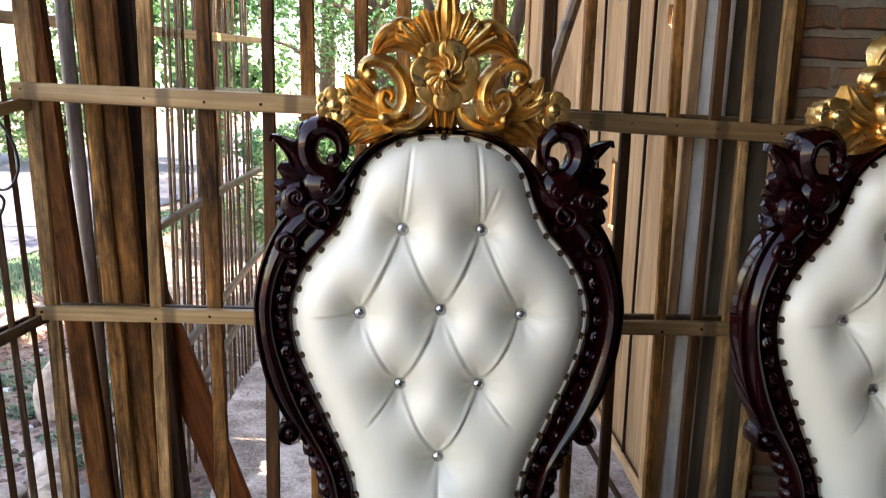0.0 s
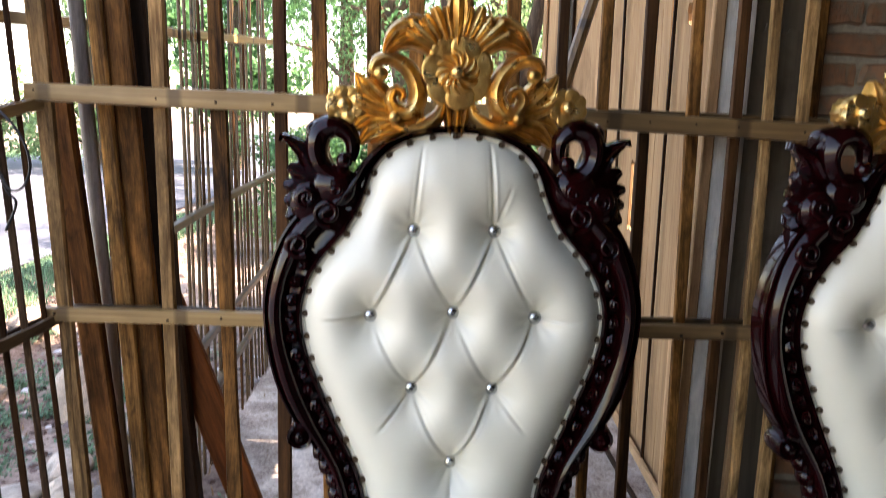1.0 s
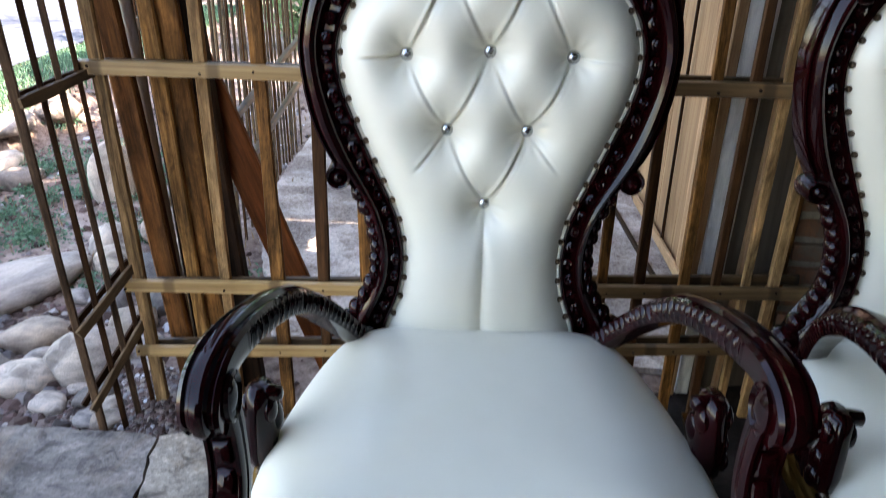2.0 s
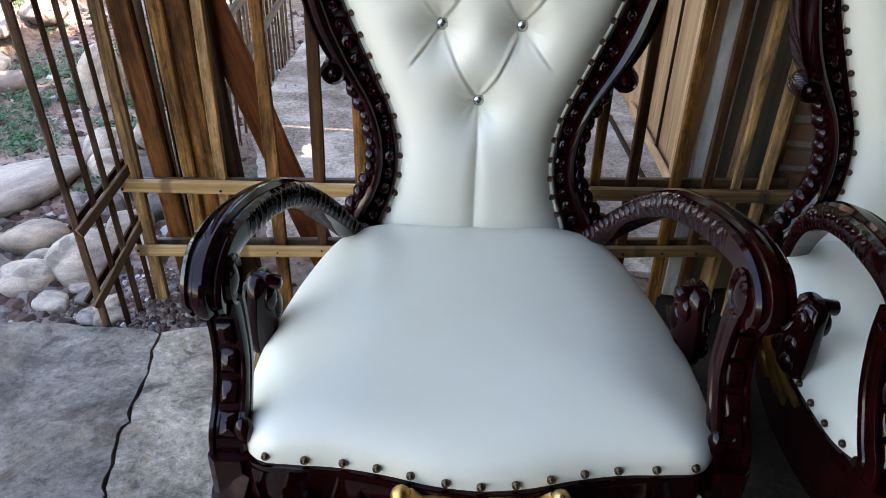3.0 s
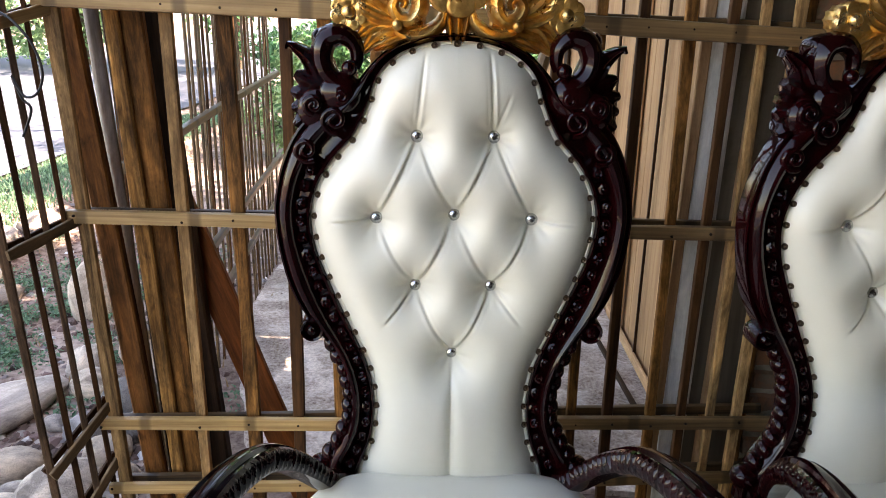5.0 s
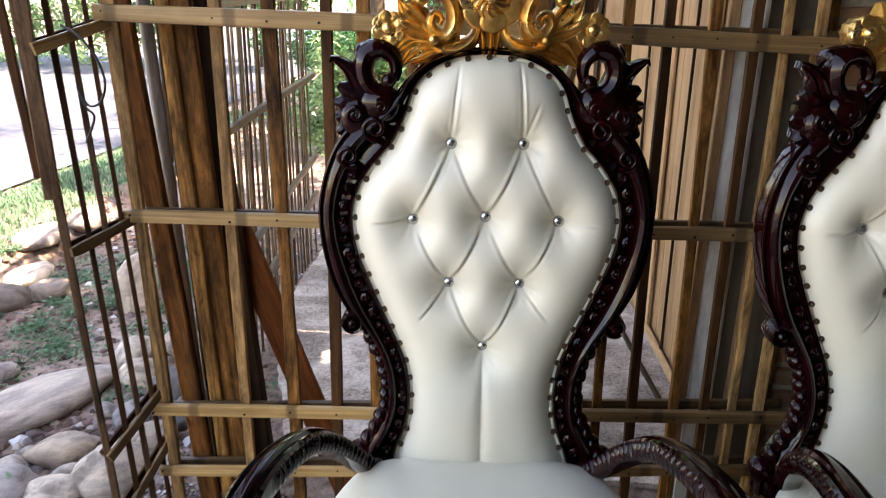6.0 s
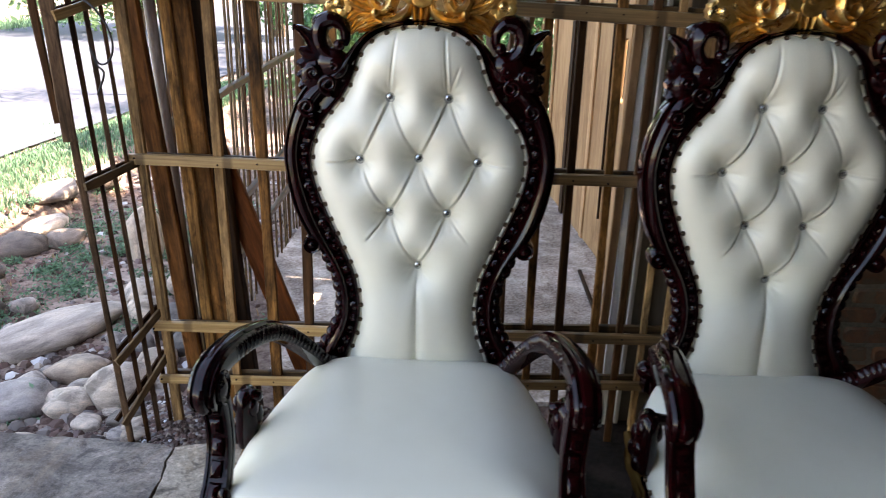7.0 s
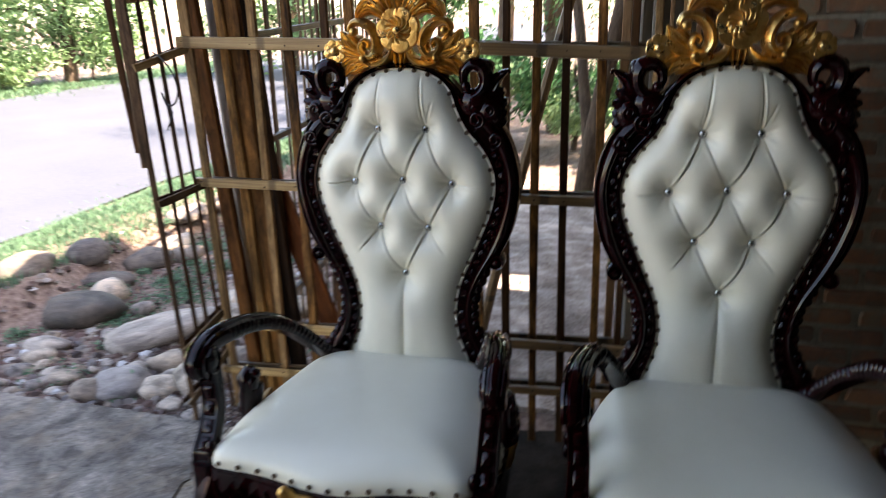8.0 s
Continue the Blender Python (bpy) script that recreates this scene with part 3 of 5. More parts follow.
    return fence


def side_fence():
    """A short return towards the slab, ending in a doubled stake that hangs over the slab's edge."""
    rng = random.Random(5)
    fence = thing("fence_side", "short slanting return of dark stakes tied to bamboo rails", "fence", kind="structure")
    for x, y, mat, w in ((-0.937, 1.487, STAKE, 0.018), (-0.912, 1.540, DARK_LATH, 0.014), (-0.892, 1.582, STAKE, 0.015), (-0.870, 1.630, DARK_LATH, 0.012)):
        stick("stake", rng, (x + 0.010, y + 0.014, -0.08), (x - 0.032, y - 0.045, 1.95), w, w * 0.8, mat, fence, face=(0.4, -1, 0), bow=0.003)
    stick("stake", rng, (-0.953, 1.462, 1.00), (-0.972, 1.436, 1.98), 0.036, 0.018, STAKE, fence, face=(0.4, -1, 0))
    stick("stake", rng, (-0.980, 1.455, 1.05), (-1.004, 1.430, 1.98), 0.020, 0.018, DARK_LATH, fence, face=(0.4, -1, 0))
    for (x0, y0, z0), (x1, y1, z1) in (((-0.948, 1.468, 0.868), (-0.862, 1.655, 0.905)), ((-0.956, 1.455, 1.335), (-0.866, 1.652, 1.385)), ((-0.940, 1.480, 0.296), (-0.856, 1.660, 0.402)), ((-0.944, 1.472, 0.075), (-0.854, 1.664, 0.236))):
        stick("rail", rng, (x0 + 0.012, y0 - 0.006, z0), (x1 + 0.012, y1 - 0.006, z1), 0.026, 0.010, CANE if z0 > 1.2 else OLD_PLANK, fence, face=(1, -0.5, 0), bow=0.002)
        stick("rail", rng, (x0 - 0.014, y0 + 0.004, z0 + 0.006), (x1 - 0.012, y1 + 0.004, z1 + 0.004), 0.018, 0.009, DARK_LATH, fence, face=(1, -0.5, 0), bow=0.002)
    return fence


def far_fence():
    rng = random.Random(8)
    fence = thing("fence_yard", "tall bamboo fence of thin canes, their backlit shade in the colour", "fence", kind="structure")
    # The canes' dark colour stands for their being seen against the light.
    n = 34
    for k in range(n):
        y = 2.02 + 2.35 * k / (n - 1) + rng.uniform(-0.012, 0.012)
        x = -0.90 - 0.05 * (y - 2.0) + rng.uniform(-0.006, 0.006)
        stick("cane", rng, (x, y, -0.11), (x + rng.uniform(-0.02, 0.02), y + rng.uniform(-0.02, 0.02), rng.uniform(2.0, 2.25)), rng.uniform(0.009, 0.014), 0.010, DARK_CANE if k % 4 else DARK_LATH, fence, face=(1, 0, 0))
    stick("rail", rng, (-0.952, 1.47, 1.548), (-0.952, 4.40, 1.765), 0.034, 0.016, CANE, fence, "pale bamboo rail", face=(1, 0, 0), round_front=0.004)
    for z in (1.99, 1.41, 0.96, 0.46, 0.22):
        stick("rail", rng, (-0.872, 1.95, z), (-0.995, 4.42, z + 0.06), 0.032, 0.020, DARK_CANE, fence, face=(1, 0, 0), round_front=0.005)
    return fence


NAIL_SMALL = shell(*loft([[(0.0035 * r * math.cos(a), 0.0035 * r * math.sin(a), z) for a in [k * math.pi / 3 for k in range(6)]] for r, z in ((1, -0.004), (1, 0.0), (0.6, 0.0018))]), DARK_PLANK, "nail_small")
front_fence()
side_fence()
far_fence()


# ---------------------------------------------------------------- boards standing behind the fence
def board(rng, name, label, p0, p1, width, thick, mat, face=(0, -1, 0), wane=0.03, group=""):
    m, length = along(p0, p1, face)
    ob = new(name, shell(*bar(rng, length, width, thick, 0.004, wane), mat, name))
    ob.matrix_basis = m
    return tagged(ob, label, "plank", group)


def yard_line(y):
    """How far across the plywood stands at a depth: straight at first, then bending into the yard."""
    return 0.885 - 0.145 * max(0.0, y - 3.48)


def ragged_sheet(label, x0, x1, y, z0, z1, torn):
    """A thin sheet whose upper or lower edge is torn off unevenly."""
    rng = random.Random(label)
    n = 40
    rag = lambda: rng.uniform(-0.006, 0.006) + (0.02 * rng.random() if rng.random() < 0.2 else 0)
    xs = [x0 + (x1 - x0) * k / n for k in range(n + 1)]
    low, high = [z0 - (rag() if torn == "foot" else 0) for _ in xs], [z1 + (rag() if torn == "head" else 0) for _ in xs]
    rings = [[(x, y, a), (x, y + 0.008, a), (x, y + 0.008, b), (x, y, b)] for x, a, b in zip(xs, low, high)]
    return tagged(new("plywood_sheet", shell(*loft(rings), DARK_SHEET, "plywood_sheet")), label, "plywood", "boards beside the brick wall")


def standing_boards():
    rng = random.Random(21)
    g = "planks stacked at the corner"
    board(rng, "timber_plank", "dark brown rough-sawn plank leaning upright behind the fence", (-0.768, 1.725, -0.09), (-0.924, 1.712, 2.3), 0.055, 0.032, BROWN_PLANK, face=(0.08, -1, 0), group=g, wane=0.04)
    board(rng, "timber_plank", "narrow golden plank with rough sawn edges, upright behind the fence", (-0.703, 1.715, -0.09), (-0.791, 1.705, 2.3), 0.036, 0.030, PLANK, face=(0.12, -1, 0), group=g, wane=0.10)
    board(rng, "timber_plank", "brown weathered plank, upright behind the fence", (-0.668, 1.732, -0.09), (-0.748, 1.722, 2.3), 0.056, 0.034, RED_BROWN_PLANK, face=(0.18, -1, 0), group=g, wane=0.05)
    # The two near-black planks put the shade of the gaps into colour.
    board(rng, "timber_plank", "near-black plank put in for the shade between the corner planks", (-0.616, 1.79, -0.09), (-0.742, 1.78, 2.3), 0.075, 0.03, DARK_PLANK, face=(-0.2, -1, 0), group=g)
    board(rng, "timber_plank", "near-black plank put in for the shade between the corner planks", (-0.735, 1.81, -0.09), (-0.800, 1.80, 2.3), 0.085, 0.03, DARK_PLANK, group=g)
    pole = new("grey_pole", shell(*tube(spline([(0, 0, 0), (-0.03, 0.0, 0.9), (-0.068, -0.02, 2.3)], 14), [0.018, 0.0165], 10), POLE_WOOD, "grey_pole"))
    pole.matrix_basis = pose(-0.784, 1.78, -0.09)
    tagged(pole, "thin grey weathered pole standing between planks", "pole")
    board(rng, "leaning_board", "reddish-brown board leaning diagonally behind the fence", (-0.335, 1.80, -0.09), (-0.735, 1.83, 1.03), 0.085, 0.022, RED_PLANK)
    # Plywood panels run back into the yard on the other side; some stop short of openings added for sun patches.
    g = "plywood panels along the yard"
    STRIPS = ((2.02, 0.045, -0.09, PLYWOOD), (2.20, 0.010, 0.30, DARK_PLANK), (2.42, 0.012, -0.09, DARK_PLANK), (2.62, 0.050, -0.09, PLYWOOD), (2.90, 0.010, -0.09, DARK_PLANK), (3.20, 0.055, -0.09, PLYWOOD), (3.62, 0.014, 0.15, DARK_PLANK), (3.95, 0.060, -0.09, PLYWOOD), (4.46, 0.070, -0.09, DARK_PLANK), (5.0, 0.05, -0.09, PLYWOOD))
    for y0, y1, z0, z1, text in ((1.93, 2.66, -0.09, 2.30, "tall pale plywood panel standing on edge"), (2.66, 2.80, -0.09, 1.71, "narrow tan plywood strip torn off below an added opening"), (2.66, 2.80, 1.765, 2.30, "short torn plywood offcut fixed above an added opening"),
                                 (2.80, 2.98, -0.09, 2.28, "narrow tan plywood panel"), (2.98, 3.10, -0.09, 2.26, "narrow tan plywood panel"),
                                 (3.10, 3.24, -0.09, 2.25, "pale plywood panel with a stained foot"), (3.24, 3.48, -0.09, 0.86, "narrow tan plywood strip torn off below an added opening"), (3.24, 3.48, 1.16, 2.25, "short torn plywood offcut fixed above an added opening"), (3.48, 4.50, -0.09, 2.2, "broad pale plywood panel at the yard side"), (4.50, 5.10, -0.09, 2.15, "broad pale plywood panel at the yard side")):
        x = yard_line((y0 + y1) / 2) + rng.uniform(-0.0015, 0.0015)
        turn = math.degrees(math.atan2(yard_line(y0) - yard_line(y1), y1 - y0))
        panel = thing("plywood_board", text, "plywood", g, m=pose(x, (y0 + y1) / 2, z0, 0, 0, turn))
        if text.endswith("opening"):
            n, half = 16, (y1 - y0) / 2 + 0.001
            wave = lambda: 0.035 * noise.noise((len(cols) * 0.35, y0 * 9, z0)) + rng.uniform(-0.012, 0.012)
            cols = []
            for k in range(n + 1):
                yy, low, high = -half + 2 * half * k / n, (wave() if z0 > 0 else 0.0), z1 - z0 + (wave() if z0 < 0 else 0.0)
                cols.append([(-0.008, yy, low), (0.008, yy, low), (0.008, yy, high), (-0.008, yy, high)])
            part("sheet", shell(*loft(cols), PLY_SHEET, "sheet"), panel)
            continue
        stick("sheet", rng, (0, 0, 0), (0.004, 0, z1 - z0), y1 - y0 + 0.002, 0.016, PLY_SHEET, panel, face=(-1, 0, 0), bow=0.004, wane=0.002)
        if z0 < 0:
            for y, w, low, mat in STRIPS:
                if y0 <= y < y1:
                    stick("batten", rng, (-0.019, y - (y0 + y1) / 2, max(0.0, low - z0)), (-0.017, y + rng.uniform(-0.012, 0.02) - (y0 + y1) / 2, min(2.2, z1) - z0 - 0.02), w, 0.012, mat, panel,
                          "pale upright batten" if mat is PLYWOOD else "thin dark strip", face=(-1, 0, 0))
    g = "strips against the plywood"
    # This strip is added to draw the slanting seam's dark line.
    board(rng, "timber_strip", "thin dark strip standing for a seam across the plywood", (0.862, 2.4, 1.80), (0.862, 3.46, 1.90), 0.012, 0.008, DARK_PLANK, face=(-1, 0, 0), group=g)
    board(rng, "timber_strip", "pale skirting batten along the foot of the plywood", (0.855, 2.3, -0.050), (0.855, 3.46, -0.048), 0.045, 0.014, PLYWOOD, face=(-1, 0, 0), group=g)
    # Added strip draws the dark line of an edge in the yard.
    board(rng, "timber_strip", "thin dark strip marking an edge line across the yard", (0.775, 2.45, -0.066), (0.735, 3.35, -0.066), 0.020, 0.016, DARK_PLANK, face=(0, 0, 1))
    ragged_sheet("dark grey plywood sheet with a torn upper edge", 0.662, 0.858, 1.792, -0.09, 1.578, "head")
    ragged_sheet("dark grey plywood sheet with a torn lower edge", 0.664, 0.856, 1.806, 1.570, 2.35, "foot")
    # Unseen board that plugs slits where sunlit ground would show.
    board(rng, "timber_board", "black board added behind the torn sheets to stop light", (0.775, 1.835, -0.09), (0.775, 1.835, 2.35), 0.18, 0.018, DARK_PLANK)
    for x, w, mat, text, yy in ((0.6205, 0.028, PLYWOOD, "pale narrow batten standing upright", 1.745), (0.654, 0.036, GREY_PLANK, "grey-painted narrow board standing upright", 1.75),
                                (0.6985, 0.013, POLE_WOOD, "thin grey-brown batten standing upright", 1.76), (0.7495, 0.013, PLYWOOD, "pale thin batten standing upright", 1.745),
                                (0.8345, 0.014, PLYWOOD, "pale thin batten standing upright", 1.745), (0.8535, 0.024, RED_BROWN_PLANK, "brown batten at the brick wall's edge", 1.75)):
        board(rng, "timber_board", text, (x - 0.012, yy, -0.09), (x + 0.012, yy - 0.01, 2.35), w, 0.022, mat, wane=0.02, group="boards beside the brick wall")
    pole = new("leaning_pole", shell(*tube(spline([(0, 0, 0), (0.19, 0.0, 0.8), (0.40, 0.02, 1.6), (0.58, 0.02, 2.2)], 18), [0.023, 0.018], 8), BROWN_CANE, "leaning_pole"))
    pole.matrix_basis = pose(-0.01, 2.3, -0.085)
    tagged(pole, "thin crooked bamboo pole leaning against the boards", "pole")


standing_boards()
# Added wall hides the view through the openings, cut low for the sun.
tagged(new("wall_yard", shell(*join(box(1.36, 1.40, 1.95, 3.14, -0.12, 1.98), box(1.36, 1.40, 3.14, 3.60, -0.12, 1.40), box(1.36, 1.40, 3.60, 5.55, -0.12, 1.98), box(1.36, 1.40, 5.55, 6.6, -0.12, 1.30)), OLD_PLANK, "wall_yard")), "added board wall that closes the view past the plywood", "wall", kind="structure")


# ---------------------------------------------------------------- throne chairs
# Chair space: x across, -y to the front, z up; y = 0 is the plane of the back.
CUSHION = [(0, 1.345), (0.053, 1.340), (0.105, 1.319), (0.140, 1.284), (0.160, 1.228), (0.184, 1.178), (0.223, 1.132), (0.252, 1.084), (0.2655, 1.028), (0.259, 0.968), (0.240, 0.912),
           (0.216, 0.853), (0.190, 0.792), (0.165, 0.730), (0.153, 0.672), (0.152, 0.615), (0.163, 0.555), (0.182, 0.505), (0.192, 0.462)]
FRAME = [(0, 1.358), (0.060, 1.353), (0.117, 1.332), (0.156, 1.298), (0.198, 1.250), (0.262, 1.212), (0.296, 1.172), (0.319, 1.118), (0.332, 1.060), (0.334, 1.018), (0.328, 0.958), (0.313, 0.893),
         (0.288, 0.838), (0.258, 0.795), (0.232, 0.752), (0.213, 0.700), (0.206, 0.650), (0.211, 0.600), (0.229, 0.560), (0.252, 0.520), (0.268, 0.470)]
BUTTONS = [(-0.0695, 1.178), (0.0695, 1.178), (-0.144, 1.027), (0.0, 1.034), (0.144, 1.027), (-0.0715, 0.896), (0.0715, 0.896), (0.0, 0.757)]
CREASES = [(0, 2), (0, 3), (1, 3), (1, 4), (2, 5), (3, 5), (3, 6), (4, 6), (5, 7), (6, 7)]


def lean(z):
    """How far the back leans rearwards at a height."""
    return 0.035 * (z - 0.75)


def segment_distance(px, pz, a, b):
    ax, az, bx, bz = *a, *b
    t = np.clip(((px - ax) * (bx - ax) + (pz - az) * (bz - az)) / ((bx - ax) ** 2 + (bz - az) ** 2), 0, 1)
    return np.hypot(px - ax - t * (bx - ax), pz - az - t * (bz - az)), t


def back_cushion():
    """Deep-buttoned upholstery: a puffed panel pulled in at the buttons, with folds running between them."""
    nz, nu = 400, 201
    edge = spline(CUSHION, 400)
    zs = 1.3438 - (1.3438 - 0.462) * np.linspace(0, 1, nz) ** 1.08
    w = np.array([np.interp(z, edge[::-1, 1], edge[::-1, 0]) for z in zs])
    w = np.maximum(w, 0.018)
    u = np.sin(np.linspace(-math.pi / 2, math.pi / 2, nu))
    X, Z = w[:, None] * u[None, :], np.repeat(zs[:, None], nu, 1)
    # distance to the edge of the panel
    D = np.full(X.shape, 9.0)
    for i in range(0, 399, 2):
        for s in (-1, 1):
            d, _ = segment_distance(X, Z, (s * edge[i, 0], edge[i, 1]), (s * edge[i + 1, 0] + 1e-6, edge[i + 1, 1]))
            D = np.minimum(D, d)
    puff = 0.070 * (1 - np.exp(-D / 0.036))
    lines = [(BUTTONS[a], BUTTONS[b], 0.012, 0.023) for a, b in CREASES]
    lines += [(BUTTONS[0], (-0.052, 1.335), 0.011, 0.020), (BUTTONS[1], (0.060, 1.335), 0.011, 0.020), (BUTTONS[2], (-0.225, 1.022), 0.010, 0.020), (BUTTONS[4], (0.225, 1.022), 0.008, 0.020),
              (BUTTONS[5], (-0.128, 0.828), 0.009, 0.017), (BUTTONS[6], (0.128, 0.828), 0.009, 0.017), (BUTTONS[1], (0.098, 1.258), 0.004, 0.010)]
    fold, pleat = np.zeros(X.shape), np.zeros(X.shape)   # fold and dimple add up as powers, so that they meet softly
    for a, b, depth, width in lines:
        d, t = segment_distance(X, Z, a, b)
        bow = np.hypot(b[0] - a[0], b[1] - a[1])
        Zs = Z + (0.026 * t * (1 - t) if b in BUTTONS else 0.0)   # the folds sag between their buttons
        d, t = segment_distance(X, Zs, a, b)
        fade = 1 - 0.55 * t if b not in BUTTONS else 0.72 + 0.28 * np.abs(2 * t - 1)
        fold += (depth * fade * np.exp(-(d / width) ** 1.25) * min(1.0, bow / 0.06)) ** 2.2
        side = np.sign((b[0] - a[0]) * (Zs - a[1]) - (b[1] - a[1]) * (X - a[0])) * d
        crisp = 1.7 if b[0] < a[0] else 0.8   # the leather laps one way
        pleat += crisp * fade * np.minimum(1, 6 * t * (1.02 - t)) * (0.0042 * np.exp(-((side - 0.0015) / 0.0028) ** 2) - 0.0020 * np.exp(-((side + 0.0045) / 0.0035) ** 2) + 0.0013 * np.exp(-((side - 0.010) / 0.0024) ** 2) * (1 - t))
    d, t = segment_distance(X, Z, BUTTONS[7], (0.0, 0.46))
    fold += ((0.020 - 0.010 * t) * np.exp(-(d / 0.013) ** 1.1)) ** 2.2
    dimple, star = np.zeros(X.shape), np.zeros(X.shape)
    for bx, bz in BUTTONS:
        r = np.hypot(X - bx, (Z - bz) * 0.9)
        dimple += (0.062 * np.exp(-(r / 0.040) ** 1.15)) ** 2.2
        a = np.arctan2(Z - bz, X - bx)
        star += 0.0011 * np.cos(9 * a + 40 * bx) * np.exp(-((r - 0.024) / 0.014) ** 2)
    wob = np.array([[noise.noise((x * 22, z * 22, 1.3)) * 0.0011 for x, z in zip(rx, rz)] for rx, rz in zip(X, Z)])
    Y = -0.004 - puff + ((fold + dimple) ** (1 / 2.2) + star + pleat) * (1 - np.exp(-D / 0.02)) + wob + 0.035 * (Z - 0.75)
    verts = np.stack([X, Y, Z], 2).reshape(-1, 3)
    faces = [(i * nu + j, i * nu + j + 1, (i + 1) * nu + j + 1, (i + 1) * nu + j) for i in range(nz - 1) for j in range(nu - 1)]
    rim = [i * nu for i in range(nz)] + [(nz - 1) * nu + j for j in range(1, nu)] + [i * nu + nu - 1 for i in range(nz - 2, -1, -1)] + [j for j in range(nu - 2, 0, -1)]
    k = len(verts)
    verts = list(map(tuple, verts)) + [(verts[r][0], 0.03 + 0.035 * (verts[r][2] - 0.75), verts[r][2]) for r in rim]
    n = len(rim)
    faces += [(rim[i], rim[(i + 1) % n], k + (i + 1) % n, k + i) for i in range(n)] + [tuple(range(k, k + n))]
    surface = lambda x, z: float(Y[np.argmin(np.abs(zs - z)), np.argmin(np.abs(w[np.argmin(np.abs(zs - z))] * u - x))])
    return (verts, faces), surface


def both_sides(curve):
    return np.vstack([curve[::-1] * [-1, 1], curve[1:]])


def back_frame():
    """The carved band between the upholstery and the outer edge: lip, hollow, swelling, outer bead."""
    n = 130
    a, b = spline(CUSHION + [(0.196, 0.43)], n), spline(FRAME + [(0.270, 0.43)], n)
    section = [(0.0, 0.028), (0.0, -0.014), (0.04, -0.023), (0.10, -0.023), (0.14, -0.012), (0.22, -0.009), (0.38, -0.008), (0.43, -0.014), (0.49, -0.022), (0.57, -0.029), (0.66, -0.032), (0.75, -0.030), (0.83, -0.023), (0.88, -0.014), (0.91, -0.010), (0.94, -0.017), (0.985, -0.016), (1.0, -0.008), (1.0, 0.026), (0.5, 0.036)]
    rings = []
    for (ax, az), (bx, bz) in zip(both_sides(a), both_sides(b)):
        rings.append([(ax + (bx - ax) * q, y + lean(az), az + (bz - az) * q) for q, y in section])
    return loft(rings)


def shoulder():
    """The pierced scroll and acanthus at one shoulder, as separate carved pieces (right-hand side)."""
    y = lambda z: lean(z)
    scroll = tube([(x, -0.012 + y(z), z) for x, z in spline([(0.181, 1.296), (0.176, 1.312), (0.180, 1.336), (0.200, 1.352), (0.228, 1.345), (0.238, 1.318), (0.232, 1.290), (0.214, 1.272), (0.192, 1.262), (0.178, 1.245)], 34)],
                  [0.010, 0.013, 0.018, 0.021, 0.021, 0.018, 0.018, 0.018, 0.014], 12, 3, 0.10, 1.1)
    knob = ball((0.188, -0.030 + y(1.3), 1.296), (0.014, 0.016, 0.014), 12, 8)
    horn = ribbon([(0.222, 1.258), (0.246, 1.284), (0.264, 1.312), (0.296, 1.334), (0.302, 1.326)], [0.014, 0.022, 0.018, 0.011, 0.003], 0.022, y(1.3), 2, back=0.03)
    spur = ribbon([(0.222, 1.280), (0.238, 1.318), (0.250, 1.350), (0.232, 1.366)], [0.012, 0.012, 0.009, 0.001], 0.018, y(1.3), 1, back=0.03)
    lobes = [ribbon(p, [0.014, 0.018, 0.017, 0.007], 0.019, y(1.25), 2, 10, 7, back=0.03) for p in ([(0.240, 1.262), (0.262, 1.270), (0.288, 1.283)], [(0.238, 1.246), (0.265, 1.248), (0.296, 1.252)], [(0.244, 1.228), (0.270, 1.228), (0.295, 1.222)], [(0.250, 1.212), (0.272, 1.206), (0.292, 1.193)])]
    body = join(ball((0.205, -0.012 + y(1.25), 1.250), (0.042, 0.024, 0.040), 14, 8), ball((0.246, -0.010 + y(1.22), 1.222), (0.040, 0.022, 0.040), 14, 8))
    curls = []
    for cx, cz, r in ((0.216, 1.206, 0.024), (0.268, 1.152, 0.022), (0.252, 1.232, 0.017), (0.203, 1.246, 0.014)):
        sp = [(cx + r * (1 - 0.75 * k / 20) * math.cos(0.45 * k + cz * 9), -0.026 - 0.0004 * k + y(cz), cz + r * (1 - 0.75 * k / 20) * math.sin(0.45 * k + cz * 9)) for k in range(21)]
        curls.append(tube(sp, [0.0075, 0.0065, 0.005, 0.003], 10))
    return [("scroll", scroll), ("knob", knob), ("leaf", horn), ("leaf", spur), ("carved_body", body)] + [("lobe", q) for q in lobes] + [("curl", q) for q in curls]


def volute(cx, cz, r):
    """The small rolled end half-way down the frame."""
    disc = loft([[(cx + q * r * math.cos(a), yy + lean(cz), cz + q * r * math.sin(a)) for a in [k * math.pi / 9 for k in range(18)]] for q, yy in ((0.9, 0.028), (1.0, 0.02), (1.0, -0.024), (0.9, -0.030), (0.72, -0.028), (0.62, -0.022), (0.5, -0.026), (0.3, -0.034), (0.08, -0.036))])
    return disc


def ruffle():
    """Leafy scallops on the outer edge below the volute."""
    edge = spline(FRAME, 300)
    out = []
    z, k = 0.768, 0
    while z > 0.50:
        i = int(np.argmin(np.abs(edge[:, 1] - z) + 10 * (edge[:, 0] > 0.30)))
        x = edge[i, 0]
        out.append(ball((x - 0.004, -0.002 + lean(z), z), (0.015 + 0.003 * (k % 2), 0.022, 0.019), 10, 7))
        z -= 0.027
        k += 1
    return join(*out)


